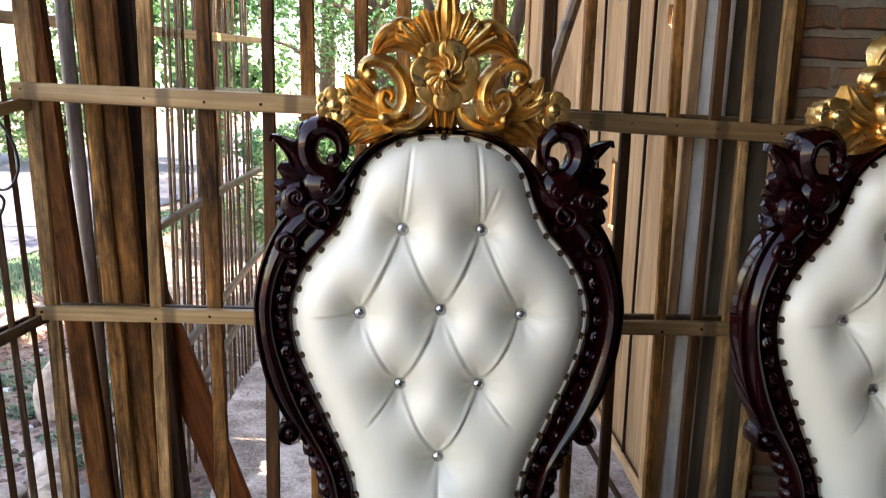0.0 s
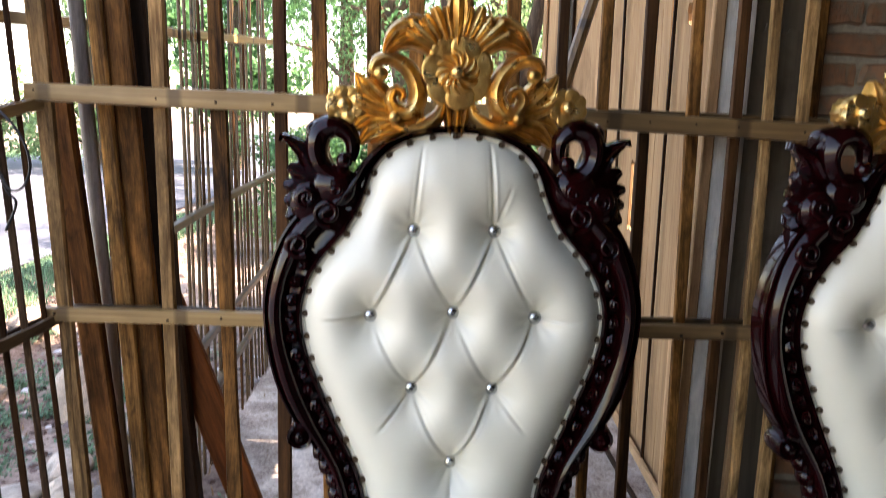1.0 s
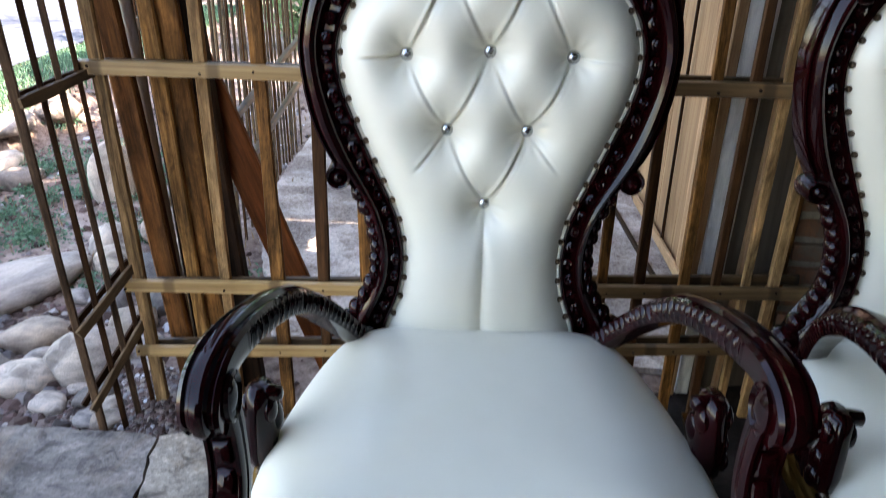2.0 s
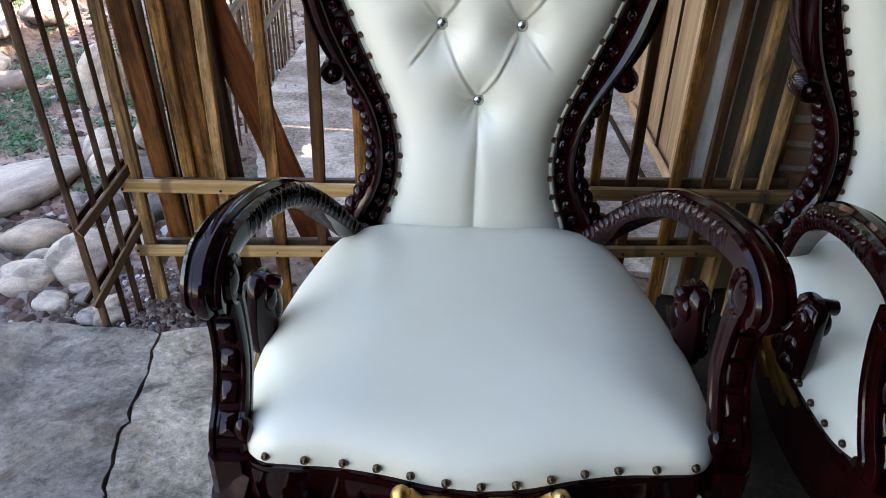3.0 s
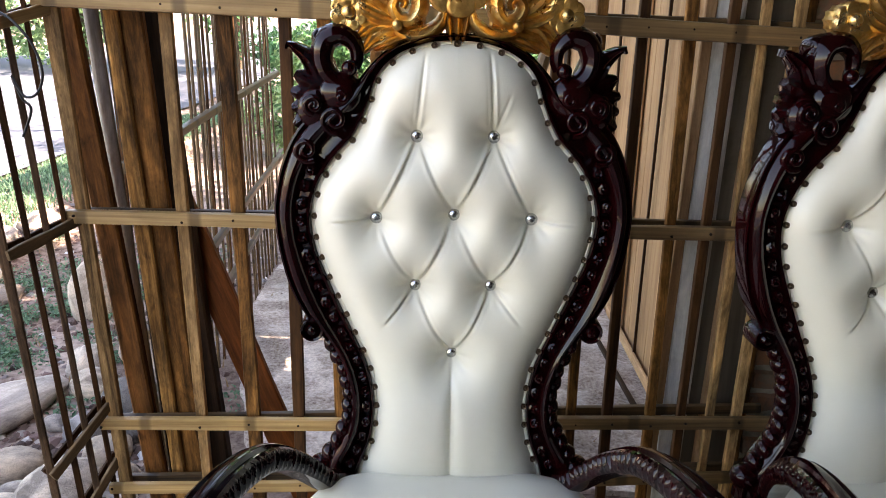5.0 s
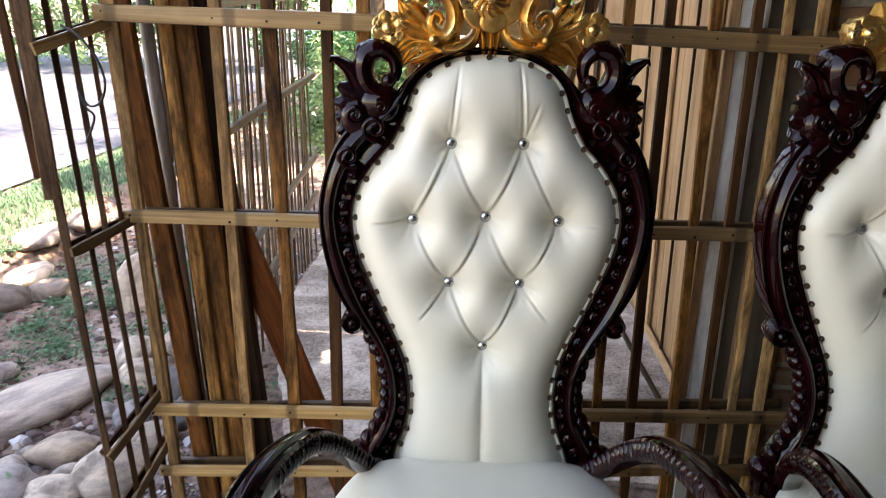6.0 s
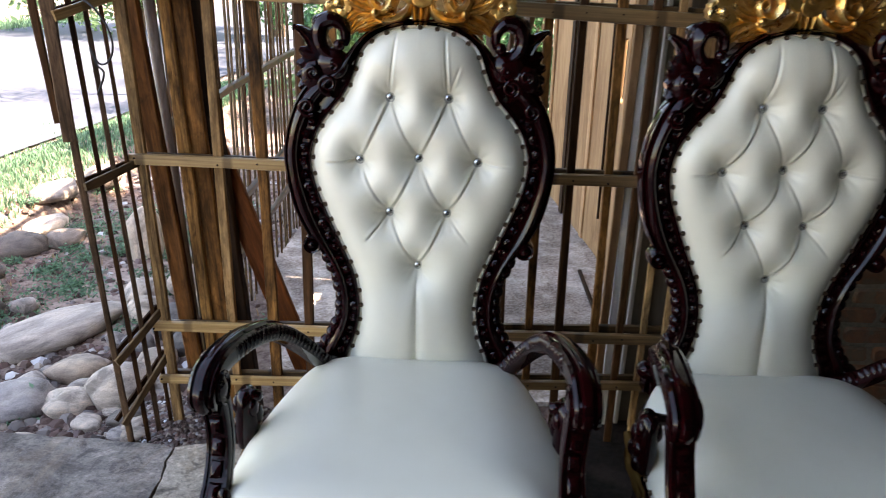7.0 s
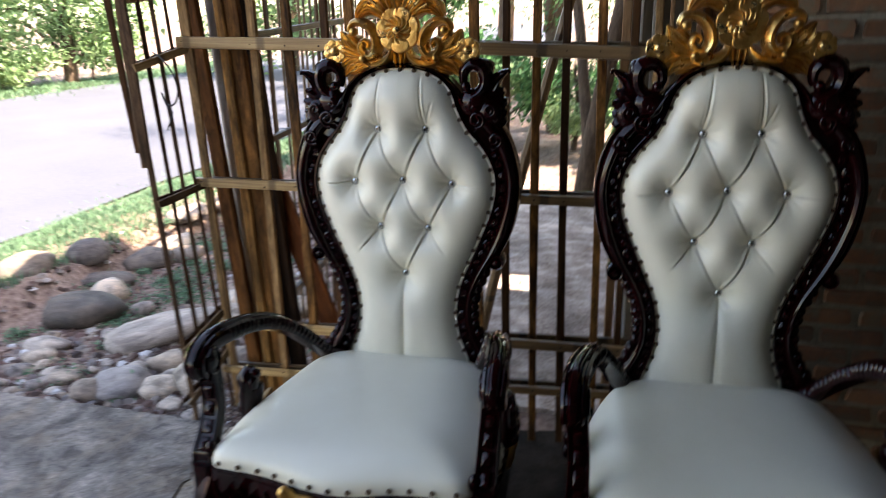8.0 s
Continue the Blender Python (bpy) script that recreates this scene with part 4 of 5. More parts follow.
def bead_mesh(seed):
    """A small chip-carved block with uneven facets."""
    rng = random.Random(seed)
    ring = [k * math.pi / 4 + 0.2 for k in range(8)]
    return shell(*loft([[(q * 0.0118 * (1 + rng.uniform(-0.16, 0.16)) * math.cos(a), yy + rng.uniform(-0.0018, 0.0018) * (q < 1), q * 0.0138 * (1 + rng.uniform(-0.16, 0.16)) * math.sin(a)) for a in ring]
                        for q, yy in ((1.0, 0.005), (1.0, -0.003), (0.82, -0.0095), (0.55, -0.0115), (0.34, -0.0085), (0.08, -0.0100))]), LACQUER, "rosette", 26)


def panel_mesh(seed):
    """A chipped rectangular carving set in the post's channel."""
    rng = random.Random(seed)
    ring = [(-1, -1), (0, -1.05), (1, -1), (1.05, 0), (1, 1), (0, 1.05), (-1, 1), (-1.05, 0)]
    return shell(*loft([[(0.0115 * q * (x + rng.uniform(-0.12, 0.12)), yy + rng.uniform(-0.0014, 0.0014), 0.0165 * q * (z + rng.uniform(-0.12, 0.12))) for x, z in ring] for q, yy in ((1.0, 0.006), (1.0, -0.003), (0.84, -0.0072), (0.5, -0.0088), (0.1, -0.0082))]), LACQUER, "carved_panel", 32)


def stud_mesh(r=0.0062):
    return shell(*loft([[(r * q * math.cos(a), yy, r * q * math.sin(a)) for a in [k * math.pi / 5 for k in range(10)]] for q, yy in ((1.0, 0.002), (1.0, -0.002), (0.86, -0.0036), (0.66, -0.0030), (0.52, -0.0022), (0.40, -0.0044), (0.1, -0.0056))]), NAIL, "stud", 60)


def gem_mesh():
    rings = []
    for q, yy, tw in ((0.8, 0.004, 0), (1.0, 0.0, 0), (1.0, -0.0025, 0.2), (0.72, -0.006, 0.4), (0.35, -0.0078, 0.2)):
        rings.append([(0.0120 * q * math.cos(a + tw), yy * 1.25, 0.0120 * q * math.sin(a + tw)) for a in [k * math.pi / 5 for k in range(10)]])
    return shell(*loft(rings), CRYSTAL, "gem", 2)


def petal(c, a, r0, length, wid, y0, rise, thick=0.012):
    """A rounded, dished petal with a raised rim, set round a centre."""
    ring = [k * math.pi / 8 for k in range(16)]
    rings = []
    for q, y in ((0.96, thick), (1.0, thick * 0.4), (1.0, -0.001), (0.95, -0.0034), (0.86, -0.0046), (0.70, -0.0044), (0.45, -0.0050), (0.2, -0.0056), (0.04, -0.0058)):
        row = []
        for f in ring:
            u, v = r0 + q * length * math.cos(f), q * wid * math.sin(f) * (1 + 0.18 * math.cos(f))
            row.append((c[0] + u * math.cos(a) - v * math.sin(a), y0 + y - rise * u / (r0 + length), c[1] + u * math.sin(a) + v * math.cos(a)))
        rings.append(row)
    return loft(rings)


def crown_parts():
    """The gilded crest: fluted shell, double rosette, C-scrolls, acanthus leaves, drop and two flowers."""
    y0 = 0.018
    out = []
    base = (0.0, 1.452)
    n = 11
    for k in range(n):
        side = (k - 5) / 5
        a = radians(90 - 56 * side)
        r = 0.121 if k == 5 else 0.103 - 0.005 * (abs(k - 5) % 2) + 0.004 * abs(side)
        w = 0.0190 if k == 5 else 0.0105
        tip = (r * math.cos(a), base[1] + r * math.sin(a))
        mid = (0.62 * r * math.cos(a), base[1] + 0.62 * r * math.sin(a) + 0.003 * abs(side))
        root = (0.030 * math.cos(a), base[1] + 0.030 * math.sin(a))
        out.append(("flute", ribbon([root, mid, tip], [0.005, 0.5 * w, 0.8 * w, w, w, 0.75 * w], 0.020 if k == 5 else 0.014, y0 - 0.004 - (0.006 if k == 5 else 0.003 * (k % 2)), 2.0 if k == 5 else 1.0, 14, 9, back=0.034, lift=0.010), "fluted gilt ray of the shell"))
    out.append(("finial", ball((0.0, y0 - 0.004, 1.566), (0.0215, 0.022, 0.0090), 14, 8), "rounded gilt tip of the shell"))
    for k in range(7):
        a = 2 * math.pi * k / 7 + 0.35
        out.append(("petal", petal((0.0, 1.444), a, 0.038, 0.0240, 0.0265, y0 - 0.012 - 0.0022 * (k % 2), 0.004), ""))
    for k in range(12):
        a = 2 * math.pi * k / 12
        p = [(q * math.cos(a + t), 1.444 + q * math.sin(a + t)) for q, t in ((0.008, 0.0), (0.018, 0.16), (0.029, 0.40), (0.037, 0.72))]
        out.append(("petal", ribbon(p, [0.0026, 0.0046, 0.0070, 0.0066, 0.0030], 0.0085, y0 - 0.020, 1, 10, 7, back=0.012, lift=-0.004), "curved gilt inner petal"))
    out.append(("flower_centre", ball((0.0, y0 - 0.032, 1.444), 0.0120, 14, 9), "polished gilt flower centre"))
    out.append(("drop", join(*[ribbon([(x, 1.405), (x * 0.95, 1.375), (x * 0.55, 1.336 + 0.2 * abs(x))], [0.008, 0.0085, 0.004], 0.018, y0, 1, 10, 7, back=0.030) for x in (-0.017, 0.0, 0.017)]), "fluted gilt drop"))
    for s in (-1, 1):
        def side_piece(piece):
            return piece if s > 0 else flip_x(piece)
        sc = tube([(x, y0 - 0.004, z) for x, z in spline([(0.128, 1.434), (0.142, 1.446), (0.134, 1.463), (0.112, 1.466), (0.088, 1.455), (0.070, 1.430), (0.066, 1.400), (0.080, 1.378), (0.102, 1.380), (0.114, 1.400), (0.104, 1.416), (0.092, 1.408), (0.096, 1.398)], 56)],
                  [0.006, 0.009, 0.011, 0.013, 0.0145, 0.0155, 0.0165, 0.0165, 0.015, 0.013, 0.011, 0.009, 0.006], 12, 3, 0.13, 1.75)
        out.append(("scroll", side_piece(sc), ""))
        out.append(("bead", side_piece(ball((0.128, y0 - 0.018, 1.441), 0.0125, 12, 8)), ""))
        lower = tube([(x, y0 - 0.002, z) for x, z in spline([(0.022, 1.398), (0.030, 1.374), (0.052, 1.356), (0.080, 1.351), (0.104, 1.358), (0.108, 1.370), (0.098, 1.372)], 30)], [0.008, 0.012, 0.015, 0.015, 0.012, 0.010, 0.006], 12, 3, 0.13, 1.7)
        out.append(("scroll", side_piece(lower), ""))
        out.append(("bead", side_piece(ball((0.104, y0 - 0.024, 1.370), 0.0105, 12, 8)), ""))
        for pts, wd, yy in (([(0.060, 1.372), (0.105, 1.362), (0.142, 1.348), (0.166, 1.322)], [0.012, 0.022, 0.021, 0.005], 0.0), ([(0.050, 1.362), (0.090, 1.348), (0.122, 1.336), (0.146, 1.326)], [0.010, 0.014, 0.013, 0.004], -0.004),
                            ([(0.100, 1.368), (0.135, 1.368), (0.160, 1.358), (0.176, 1.342)], [0.012, 0.019, 0.018, 0.005], 0.002), ([(0.104, 1.376), (0.128, 1.392), (0.150, 1.412), (0.171, 1.443)], [0.012, 0.024, 0.022, 0.003], 0.0),
                            ([(0.106, 1.374), (0.138, 1.382), (0.160, 1.394), (0.178, 1.412)], [0.010, 0.017, 0.015, 0.004], -0.003), ([(0.108, 1.384), (0.118, 1.404), (0.134, 1.424), (0.146, 1.436)], [0.008, 0.014, 0.012, 0.003], 0.003),
                            ([(0.036, 1.488), (0.066, 1.515), (0.096, 1.512), (0.117, 1.488), (0.122, 1.474)], [0.010, 0.017, 0.019, 0.015, 0.004], -0.002), ([(0.040, 1.478), (0.070, 1.496), (0.098, 1.491), (0.115, 1.476)], [0.010, 0.014, 0.012, 0.004], -0.006),
                            ([(0.046, 1.506), (0.066, 1.526), (0.084, 1.527), (0.098, 1.515)], [0.010, 0.014, 0.012, 0.004], 0.003)):
            out.append(("leaf", side_piece(ribbon(pts, wd, 0.017, y0 + yy, 3, 16, 13, back=0.034)), ""))
        c = (0.189, 1.389)
        for k in range(8):
            a = 2 * math.pi * k / 8 + 0.5
            out.append(("petal", side_piece(petal(c, a, 0.0185, 0.0150, 0.0132, y0 - 0.006 - 0.0014 * (k % 2), 0.003, 0.014)), ""))
        drum = tube([(c[0], y0 + 0.046, c[1]), (c[0], y0 + 0.040, c[1]), (c[0], y0 + 0.008, c[1]), (c[0], y0 - 0.004, c[1])], [0.020, 0.027, 0.027, 0.022], 36, 12, 0.07, side=(1, 0, 0))
        out.append(("flower_base", side_piece(drum), "fluted gilt drum behind the flower"))
        out.append(("flower_centre", side_piece(ball((0.189, y0 - 0.014, 1.389), 0.0125, 14, 9)), ""))
        stem = tube([(x, y0 - 0.002, z) for x, z in spline([(0.130, 1.372), (0.165, 1.384), (0.189, 1.389)], 8)], [0.010, 0.008], 8)
        out.append(("stem", side_piece(stem), ""))
    return out


SEAT = [(0.0, -0.028), (0.10, -0.029), (0.180, -0.034), (0.236, -0.060), (0.284, -0.120), (0.320, -0.205), (0.342, -0.300), (0.355, -0.400), (0.355, -0.510), (0.336, -0.592), (0.304, -0.640),
        (0.255, -0.648), (0.195, -0.650), (0.130, -0.658), (0.065, -0.670), (0.0, -0.675)]


def seat_rim(n=160):
    half = spline(SEAT, n // 2 + 1)
    return np.vstack([half, (half[::-1] * [-1, 1])[1:-1]])


def rim_height(x, y):
    """The upholstery's lower edge: a little lower along the sides, dipping at the middle of the front."""
    soft = lambda q: (lambda c: c * c * (3 - 2 * c))(max(0.0, min(1.0, q)))
    side = soft((abs(x) - 0.25) / 0.10) * soft((y + 0.66) / 0.16)
    return 0.474 + soft((-0.55 - y) / 0.08) * (0.005 - 0.012 * math.exp(-(x / 0.13) ** 2)) - 0.034 * side


def seat_cushion():
    rim = seat_rim()
    centre = np.array([0.0, -0.37])
    rings = []
    for r, lift in ((1.004, -0.026), (1.006, -0.014), (1.003, 0.0), (0.992, 0.013), (0.975, 0.021), (0.95, 0.0275), (0.90, 0.036), (0.82, 0.044), (0.72, 0.050), (0.6, 0.054), (0.46, 0.057), (0.3, 0.059), (0.15, 0.060), (0.03, 0.060)):
        ring = []
        for x, y in rim:
            p = centre + (np.array([x, y]) - centre) * r
            e = rim_height(x, y)
            f = max(0.0, min(1.0, (1 - r) / 0.4))
            z = e * (1 - f) + 0.474 * f + lift
            ring.append((p[0], p[1], z + noise.noise((p[0] * 7, p[1] * 7, 4.2)) * 0.003 * f))
        rings.append(ring)
    return loft(rings)


def outline_band(offset_in, offset_out, z_bot, z_top, bulge=0.0, n=160, lo=0.0):
    """A rail that follows the seat's outline."""
    rim = seat_rim(n)
    c = np.array([0.0, -0.37])
    rings = []
    for x, y in rim:
        d = np.array([x, y]) - c
        L = np.linalg.norm(d)
        d /= L
        p = lambda o: c + d * (L + o)
        e = rim_height(x, y) - 0.474
        top, bot = z_top + e, z_bot + 1.6 * e
        sec = [(offset_in, bot), (offset_out - 0.006, bot), (offset_out + bulge * 0.3, bot + 0.008), (offset_out + bulge, (top + bot) / 2), (offset_out + bulge * 0.3, top - 0.016), (offset_out + 0.006, top - 0.012), (offset_out + 0.006, top - 0.002), (offset_out - 0.004, top), (offset_in, top)]
        rings.append([(*p(o), z) for o, z in sec])
    return loft(rings, loop=True)


def leg(x, y, back=False):
    if back:
        return tube(spline([(x, y, 0.44), (x, y + 0.005, 0.30), (x * 1.02, y + 0.03, 0.12), (x * 1.05, y + 0.07, 0.0)], 14), [0.030, 0.026, 0.022, 0.020], 8, 4, 0.08)
    s = 1 if x > 0 else -1
    return tube(spline([(x, y, 0.42), (x + 0.022 * s, y - 0.022, 0.33), (x + 0.018 * s, y - 0.018, 0.22), (x - 0.004 * s, y + 0.004, 0.10), (x + 0.008 * s, y - 0.008, 0.035), (x + 0.018 * s, y - 0.018, 0.0)], 22), [0.040, 0.046, 0.034, 0.024, 0.022, 0.030, 0.030], 12, 4, 0.08)


ARM = [(0.222, -0.040, 0.478), (0.243, -0.085, 0.510), (0.270, -0.140, 0.573), (0.297, -0.205, 0.636), (0.318, -0.280, 0.686), (0.334, -0.360, 0.715), (0.349, -0.440, 0.729), (0.359, -0.505, 0.731), (0.363, -0.550, 0.720), (0.364, -0.576, 0.696), (0.364, -0.574, 0.671), (0.364, -0.556, 0.658), (0.364, -0.538, 0.664)]


def arm_rail():
    """A broad swept arm with three mouldings on top, gadrooned flanks and a rolled front end."""
    path = spline(ARM, 220)
    tan = np.gradient(path, axis=0)
    tan /= np.linalg.norm(tan, axis=1)[:, None]
    rings = []
    length = np.r_[0, np.cumsum(np.linalg.norm(np.diff(path, axis=0), axis=1))]
    for i, (p, t) in enumerate(zip(path, tan)):
        f = i / 219
        side = np.array([1.0, 0.0, 0.0]) - t * t[0]
        side /= np.linalg.norm(side)
        up = np.cross(side, t)
        if f < 0.6 and up[2] < 0:
            up = -up
        if i and np.dot(up, last) < 0:
            up = -up
        last = up
        w = np.interp(f, [0, 0.12, 0.35, 0.6, 0.85, 1], [0.018, 0.020, 0.024, 0.0265, 0.0285, 0.024])
        h = np.interp(f, [0, 0.12, 0.4, 0.7, 0.9, 1], [0.020, 0.020, 0.021, 0.023, 0.021, 0.010])
        rib = 0.0055 * max(0.0, math.sin(length[i] * 2 * math.pi / 0.019)) * (1 if 0.06 < f < 0.74 else 0)
        sec = [(-w * 0.86, -h), (0.0, -h * 1.1), (w * 0.86, -h), (w * 1.0, -h * 0.75), (w + rib, -h * 0.15), (w + rib, h * 0.35), (w * 0.97, h * 0.66), (w * 0.74, h * 0.86), (w * 0.62, h * 0.64), (w * 0.44, h * 0.70), (w * 0.30, h * 1.06), (0, h * 1.16),
               (-w * 0.30, h * 1.06), (-w * 0.44, h * 0.70), (-w * 0.62, h * 0.64), (-w * 0.74, h * 0.86), (-w * 0.97, h * 0.66), (-w - rib, h * 0.35), (-w - rib, -h * 0.15), (-w, -h * 0.75)]
        rings.append([p + side * a + up * b for a, b in sec])
    return loft(rings)


def arm_scroll_disc():
    """The oval eye on the inner flank of the rolled end."""
    c = (0.3315, -0.545, 0.694)
    return loft([[(c[0] - dx, c[1] + 0.030 * q * math.cos(a), c[2] + 0.036 * q * math.sin(a)) for a in [k * math.pi / 8 for k in range(16)]] for q, dx in ((1.05, -0.012), (1.0, 0.001), (0.86, 0.003), (0.74, -0.003), (0.5, 0.001), (0.1, 0.004))])


def arm_post():
    path = spline([(0.358, -0.545, 0.690), (0.353, -0.540, 0.630), (0.349, -0.552, 0.565), (0.349, -0.585, 0.505), (0.350, -0.606, 0.480), (0.350, -0.612, 0.452)], 40)
    tan = np.gradient(path, axis=0)
    tan /= np.linalg.norm(tan, axis=1)[:, None]
    rings = []
    for i, (p, t) in enumerate(zip(path, tan)):
        side = np.array([1.0, 0, 0]) - t * t[0]
        side /= np.linalg.norm(side)
        fwd = np.cross(t, side)
        if fwd[1] > 0:
            fwd = -fwd
        w = np.interp(i / 39, [0, 0.3, 0.7, 1], [0.025, 0.0235, 0.0245, 0.026])
        d = np.interp(i / 39, [0, 0.3, 0.7, 1], [0.020, 0.018, 0.018, 0.020])
        sec = [(-w, -d), (w, -d), (w, -d * 0.45), (w * 0.9, -d * 0.32), (w * 0.9, -d * 0.05), (w, d * 0.1), (w, d * 0.8), (w * 0.92, d), (w * 0.72, d), (w * 0.62, d * 0.72), (-w * 0.62, d * 0.72), (-w * 0.72, d), (-w * 0.92, d), (-w, d * 0.8), (-w, d * 0.1), (-w * 0.9, -d * 0.05), (-w * 0.9, -d * 0.32), (-w, -d * 0.45)]
        rings.append([p + side * a + fwd * b for a, b in sec])
    return loft(rings), path


def bracket():
    """The carved boss in the corner between seat rail and arm (right-hand side): body, lobes, and a short horn pointing over the seat."""
    c = (0.356, -0.352, 0.505)
    body = loft([[(c[0] + 0.004 * (1 - q) + rx * math.cos(a), c[1] - 0.006 * q + ry * math.sin(a), z) for a in [k * math.pi / 9 for k in range(18)]] for q, z, rx, ry in
                 ((0, 0.434, 0.010, 0.030), (0, 0.446, 0.022, 0.046), (0.2, 0.475, 0.026, 0.048), (0.5, 0.510, 0.025, 0.043), (0.8, 0.545, 0.023, 0.037), (1, 0.570, 0.021, 0.032), (1, 0.580, 0.012, 0.020))])
    lobes = [ball((c[0] + dx, c[1] + dy, c[2] + dz), (0.012, r, r * 1.2), 10, 7) for dx, dy, dz, r in
             ((0.017, -0.016, 0.040, 0.020), (0.019, 0.012, 0.012, 0.020), (0.019, -0.016, -0.010, 0.019), (0.020, 0.020, -0.030, 0.018), (0.022, -0.022, -0.040, 0.017), (-0.017, -0.016, 0.034, 0.020), (-0.018, 0.010, 0.000, 0.022), (-0.012, -0.012, -0.036, 0.017))]
    horn = tube([(0.362, -0.360, 0.566), (0.342, -0.362, 0.568), (0.322, -0.364, 0.566), (0.318, -0.364, 0.566)], [0.015, 0.013, 0.013, 0.007], 12, side=(0, 1, 0))
    return body, [("lobe", q) for q in lobes] + [("horn", horn)]


def throne_chair():
    chair = thing("throne_chair", "", "armchair")
    cushion, surface = back_cushion()
    back = part("back_cushion", shell(*cushion, LEATHER, "back_cushion", 180), chair, "cream leather back cushion, deep-buttoned in diamonds")
    gem = gem_mesh()
    for x, z in BUTTONS:
        part("button", gem, back, "faceted crystal button", pose(x, surface(x, z) - 0.009, z))
    edge = spline(CUSHION, 200)
    inner = both_sides(edge)
    path = [(x * 0.985, -0.010 + lean(z), z - (0.003 if z > 1.2 else 0)) for x, z in inner]
    part("piping", shell(*tube(path, [0.0052], 8), LEATHER, "piping"), back, "cream leather piping with a stitched edge")
    frame = part("back_frame", shell(*back_frame(), LACQUER, "back_frame", 35), chair, "glossy dark mahogany carved frame")
    stud = stud_mesh()
    s = np.r_[0, np.cumsum(np.linalg.norm(np.diff(inner, axis=0), axis=1))]
    count = 51
    for k in range(count):
        d = s[-1] * (k + 0.5) / count
        x, z = np.interp(d, s, inner[:, 0]), np.interp(d, s, inner[:, 1])
        if z < 0.50:
            continue
        part("stud", stud, back, m=pose(x * 0.975, -0.0185 + lean(z), z - (0.006 if z > 1.28 else 0)))
    beads = [bead_mesh(k) for k in range(5)]
    a, b = spline(CUSHION, 260), spline(FRAME, 260)
    mid = a * 0.70 + b * 0.30
    ms = np.r_[0, np.cumsum(np.linalg.norm(np.diff(mid, axis=0), axis=1))]
    for sgn in (-1, 1):
        d = 0.375
        while d < ms[-1] - 0.03:
            x, z = np.interp(d, ms, mid[:, 0]), np.interp(d, ms, mid[:, 1])
            x2, z2 = np.interp(d + 0.01, ms, mid[:, 0]), np.interp(d + 0.01, ms, mid[:, 1])
            part("rosette", beads[int(d * 1000) % 5], frame, m=pose(sgn * x, -0.012 + lean(z), z, 0, sgn * math.degrees(math.atan2(x2 - x, z - z2)) * -1, 0))
            d += 0.0335
        for name, piece in shoulder():
            part(name, shell(*(piece if sgn > 0 else flip_x(piece)), LACQUER, name, 45), frame)
        v = volute(0.270, 0.803, 0.024)
        part("volute", shell(*(v if sgn > 0 else flip_x(v)), LACQUER, "volute", 35), frame)
        r = ruffle()
        part("ruffled_edge", shell(*(r if sgn > 0 else flip_x(r)), LACQUER, "ruffled_edge", 60), frame)
        foot = join(ball((0.262, -0.012, 0.492), (0.030, 0.030, 0.026), 12, 8), ball((0.232, -0.008, 0.520), (0.022, 0.024, 0.022), 12, 8))
        part("foot_scroll", shell(*(foot if sgn > 0 else flip_x(foot)), LACQUER, "foot_scroll"), frame)
    crown = part("crown", shell(*join(*[tube([(x, 0.022, 1.350), (x * 0.96, 0.024, 1.385)], [0.012], 8) for x in (-0.07, 0.0, 0.07)]), GOLD, "crown"), chair, "gilded carved crest with shell and flowers")
    for name, piece, label in crown_parts():
        part(name, shell(*piece, GOLD, name, 50), crown, label)
    seat = part("seat_cushion", shell(*seat_cushion(), LEATHER, "seat_cushion", 180), chair, "domed cream leather seat")
    front = ((-0.292, -0.646), (-0.238, -0.6515), (-0.186, -0.6535), (-0.140, -0.659), (-0.094, -0.667), (-0.047, -0.675), (0.0, -0.679), (0.047, -0.675), (0.094, -0.667), (0.140, -0.659), (0.186, -0.6535), (0.238, -0.6515), (0.292, -0.646))
    for x, y in front:
        part("stud", stud, seat, m=pose(x, y - 0.001, rim_height(x, y) - 0.004))
    for sgn in (-1, 1):
        for y in (-0.575, -0.53, -0.485, -0.44, -0.395, -0.35, -0.305, -0.26, -0.215, -0.17):
            half = spline(SEAT, 200)
            x = float(np.interp(y, half[120:20:-1, 1], half[120:20:-1, 0])) if y > -0.4 else float(half[np.argmin(np.abs(half[:, 1] - y)), 0])
            part("stud", stud, seat, m=pose(sgn * (x + 0.004), y, rim_height(x, y) - 0.004, 0, 0, sgn * 90))
    rail = part("seat_rail", shell(*outline_band(-0.05, 0.004, 0.352, 0.458, 0.012), LACQUER, "seat_rail", 40), chair, "glossy dark mahogany seat rail")
    panels = [panel_mesh(k) for k in range(3)]
    for sgn in (-1, 1):
        g = [ribbon([(0.012, 0.414), (0.045, 0.430), (0.080, 0.434), (0.100, 0.454)], [0.014, 0.016, 0.013, 0.010], 0.018, -0.690, 3), ribbon([(0.010, 0.405), (0.045, 0.397), (0.090, 0.408), (0.128, 0.430)], [0.012, 0.016, 0.012, 0.002], 0.016, -0.686, 3)]
        for q in g:
            part("leaf", shell(*(q if sgn > 0 else flip_x(q)), GOLD, "leaf"), rail, "gilded leaf on the seat rail")
        ballq = ball((0.106 * sgn, -0.688, 0.452), 0.0145, 12, 8)
        part("curl", shell(*ballq, GOLD, "curl"), rail, "gilded curl on the seat rail")
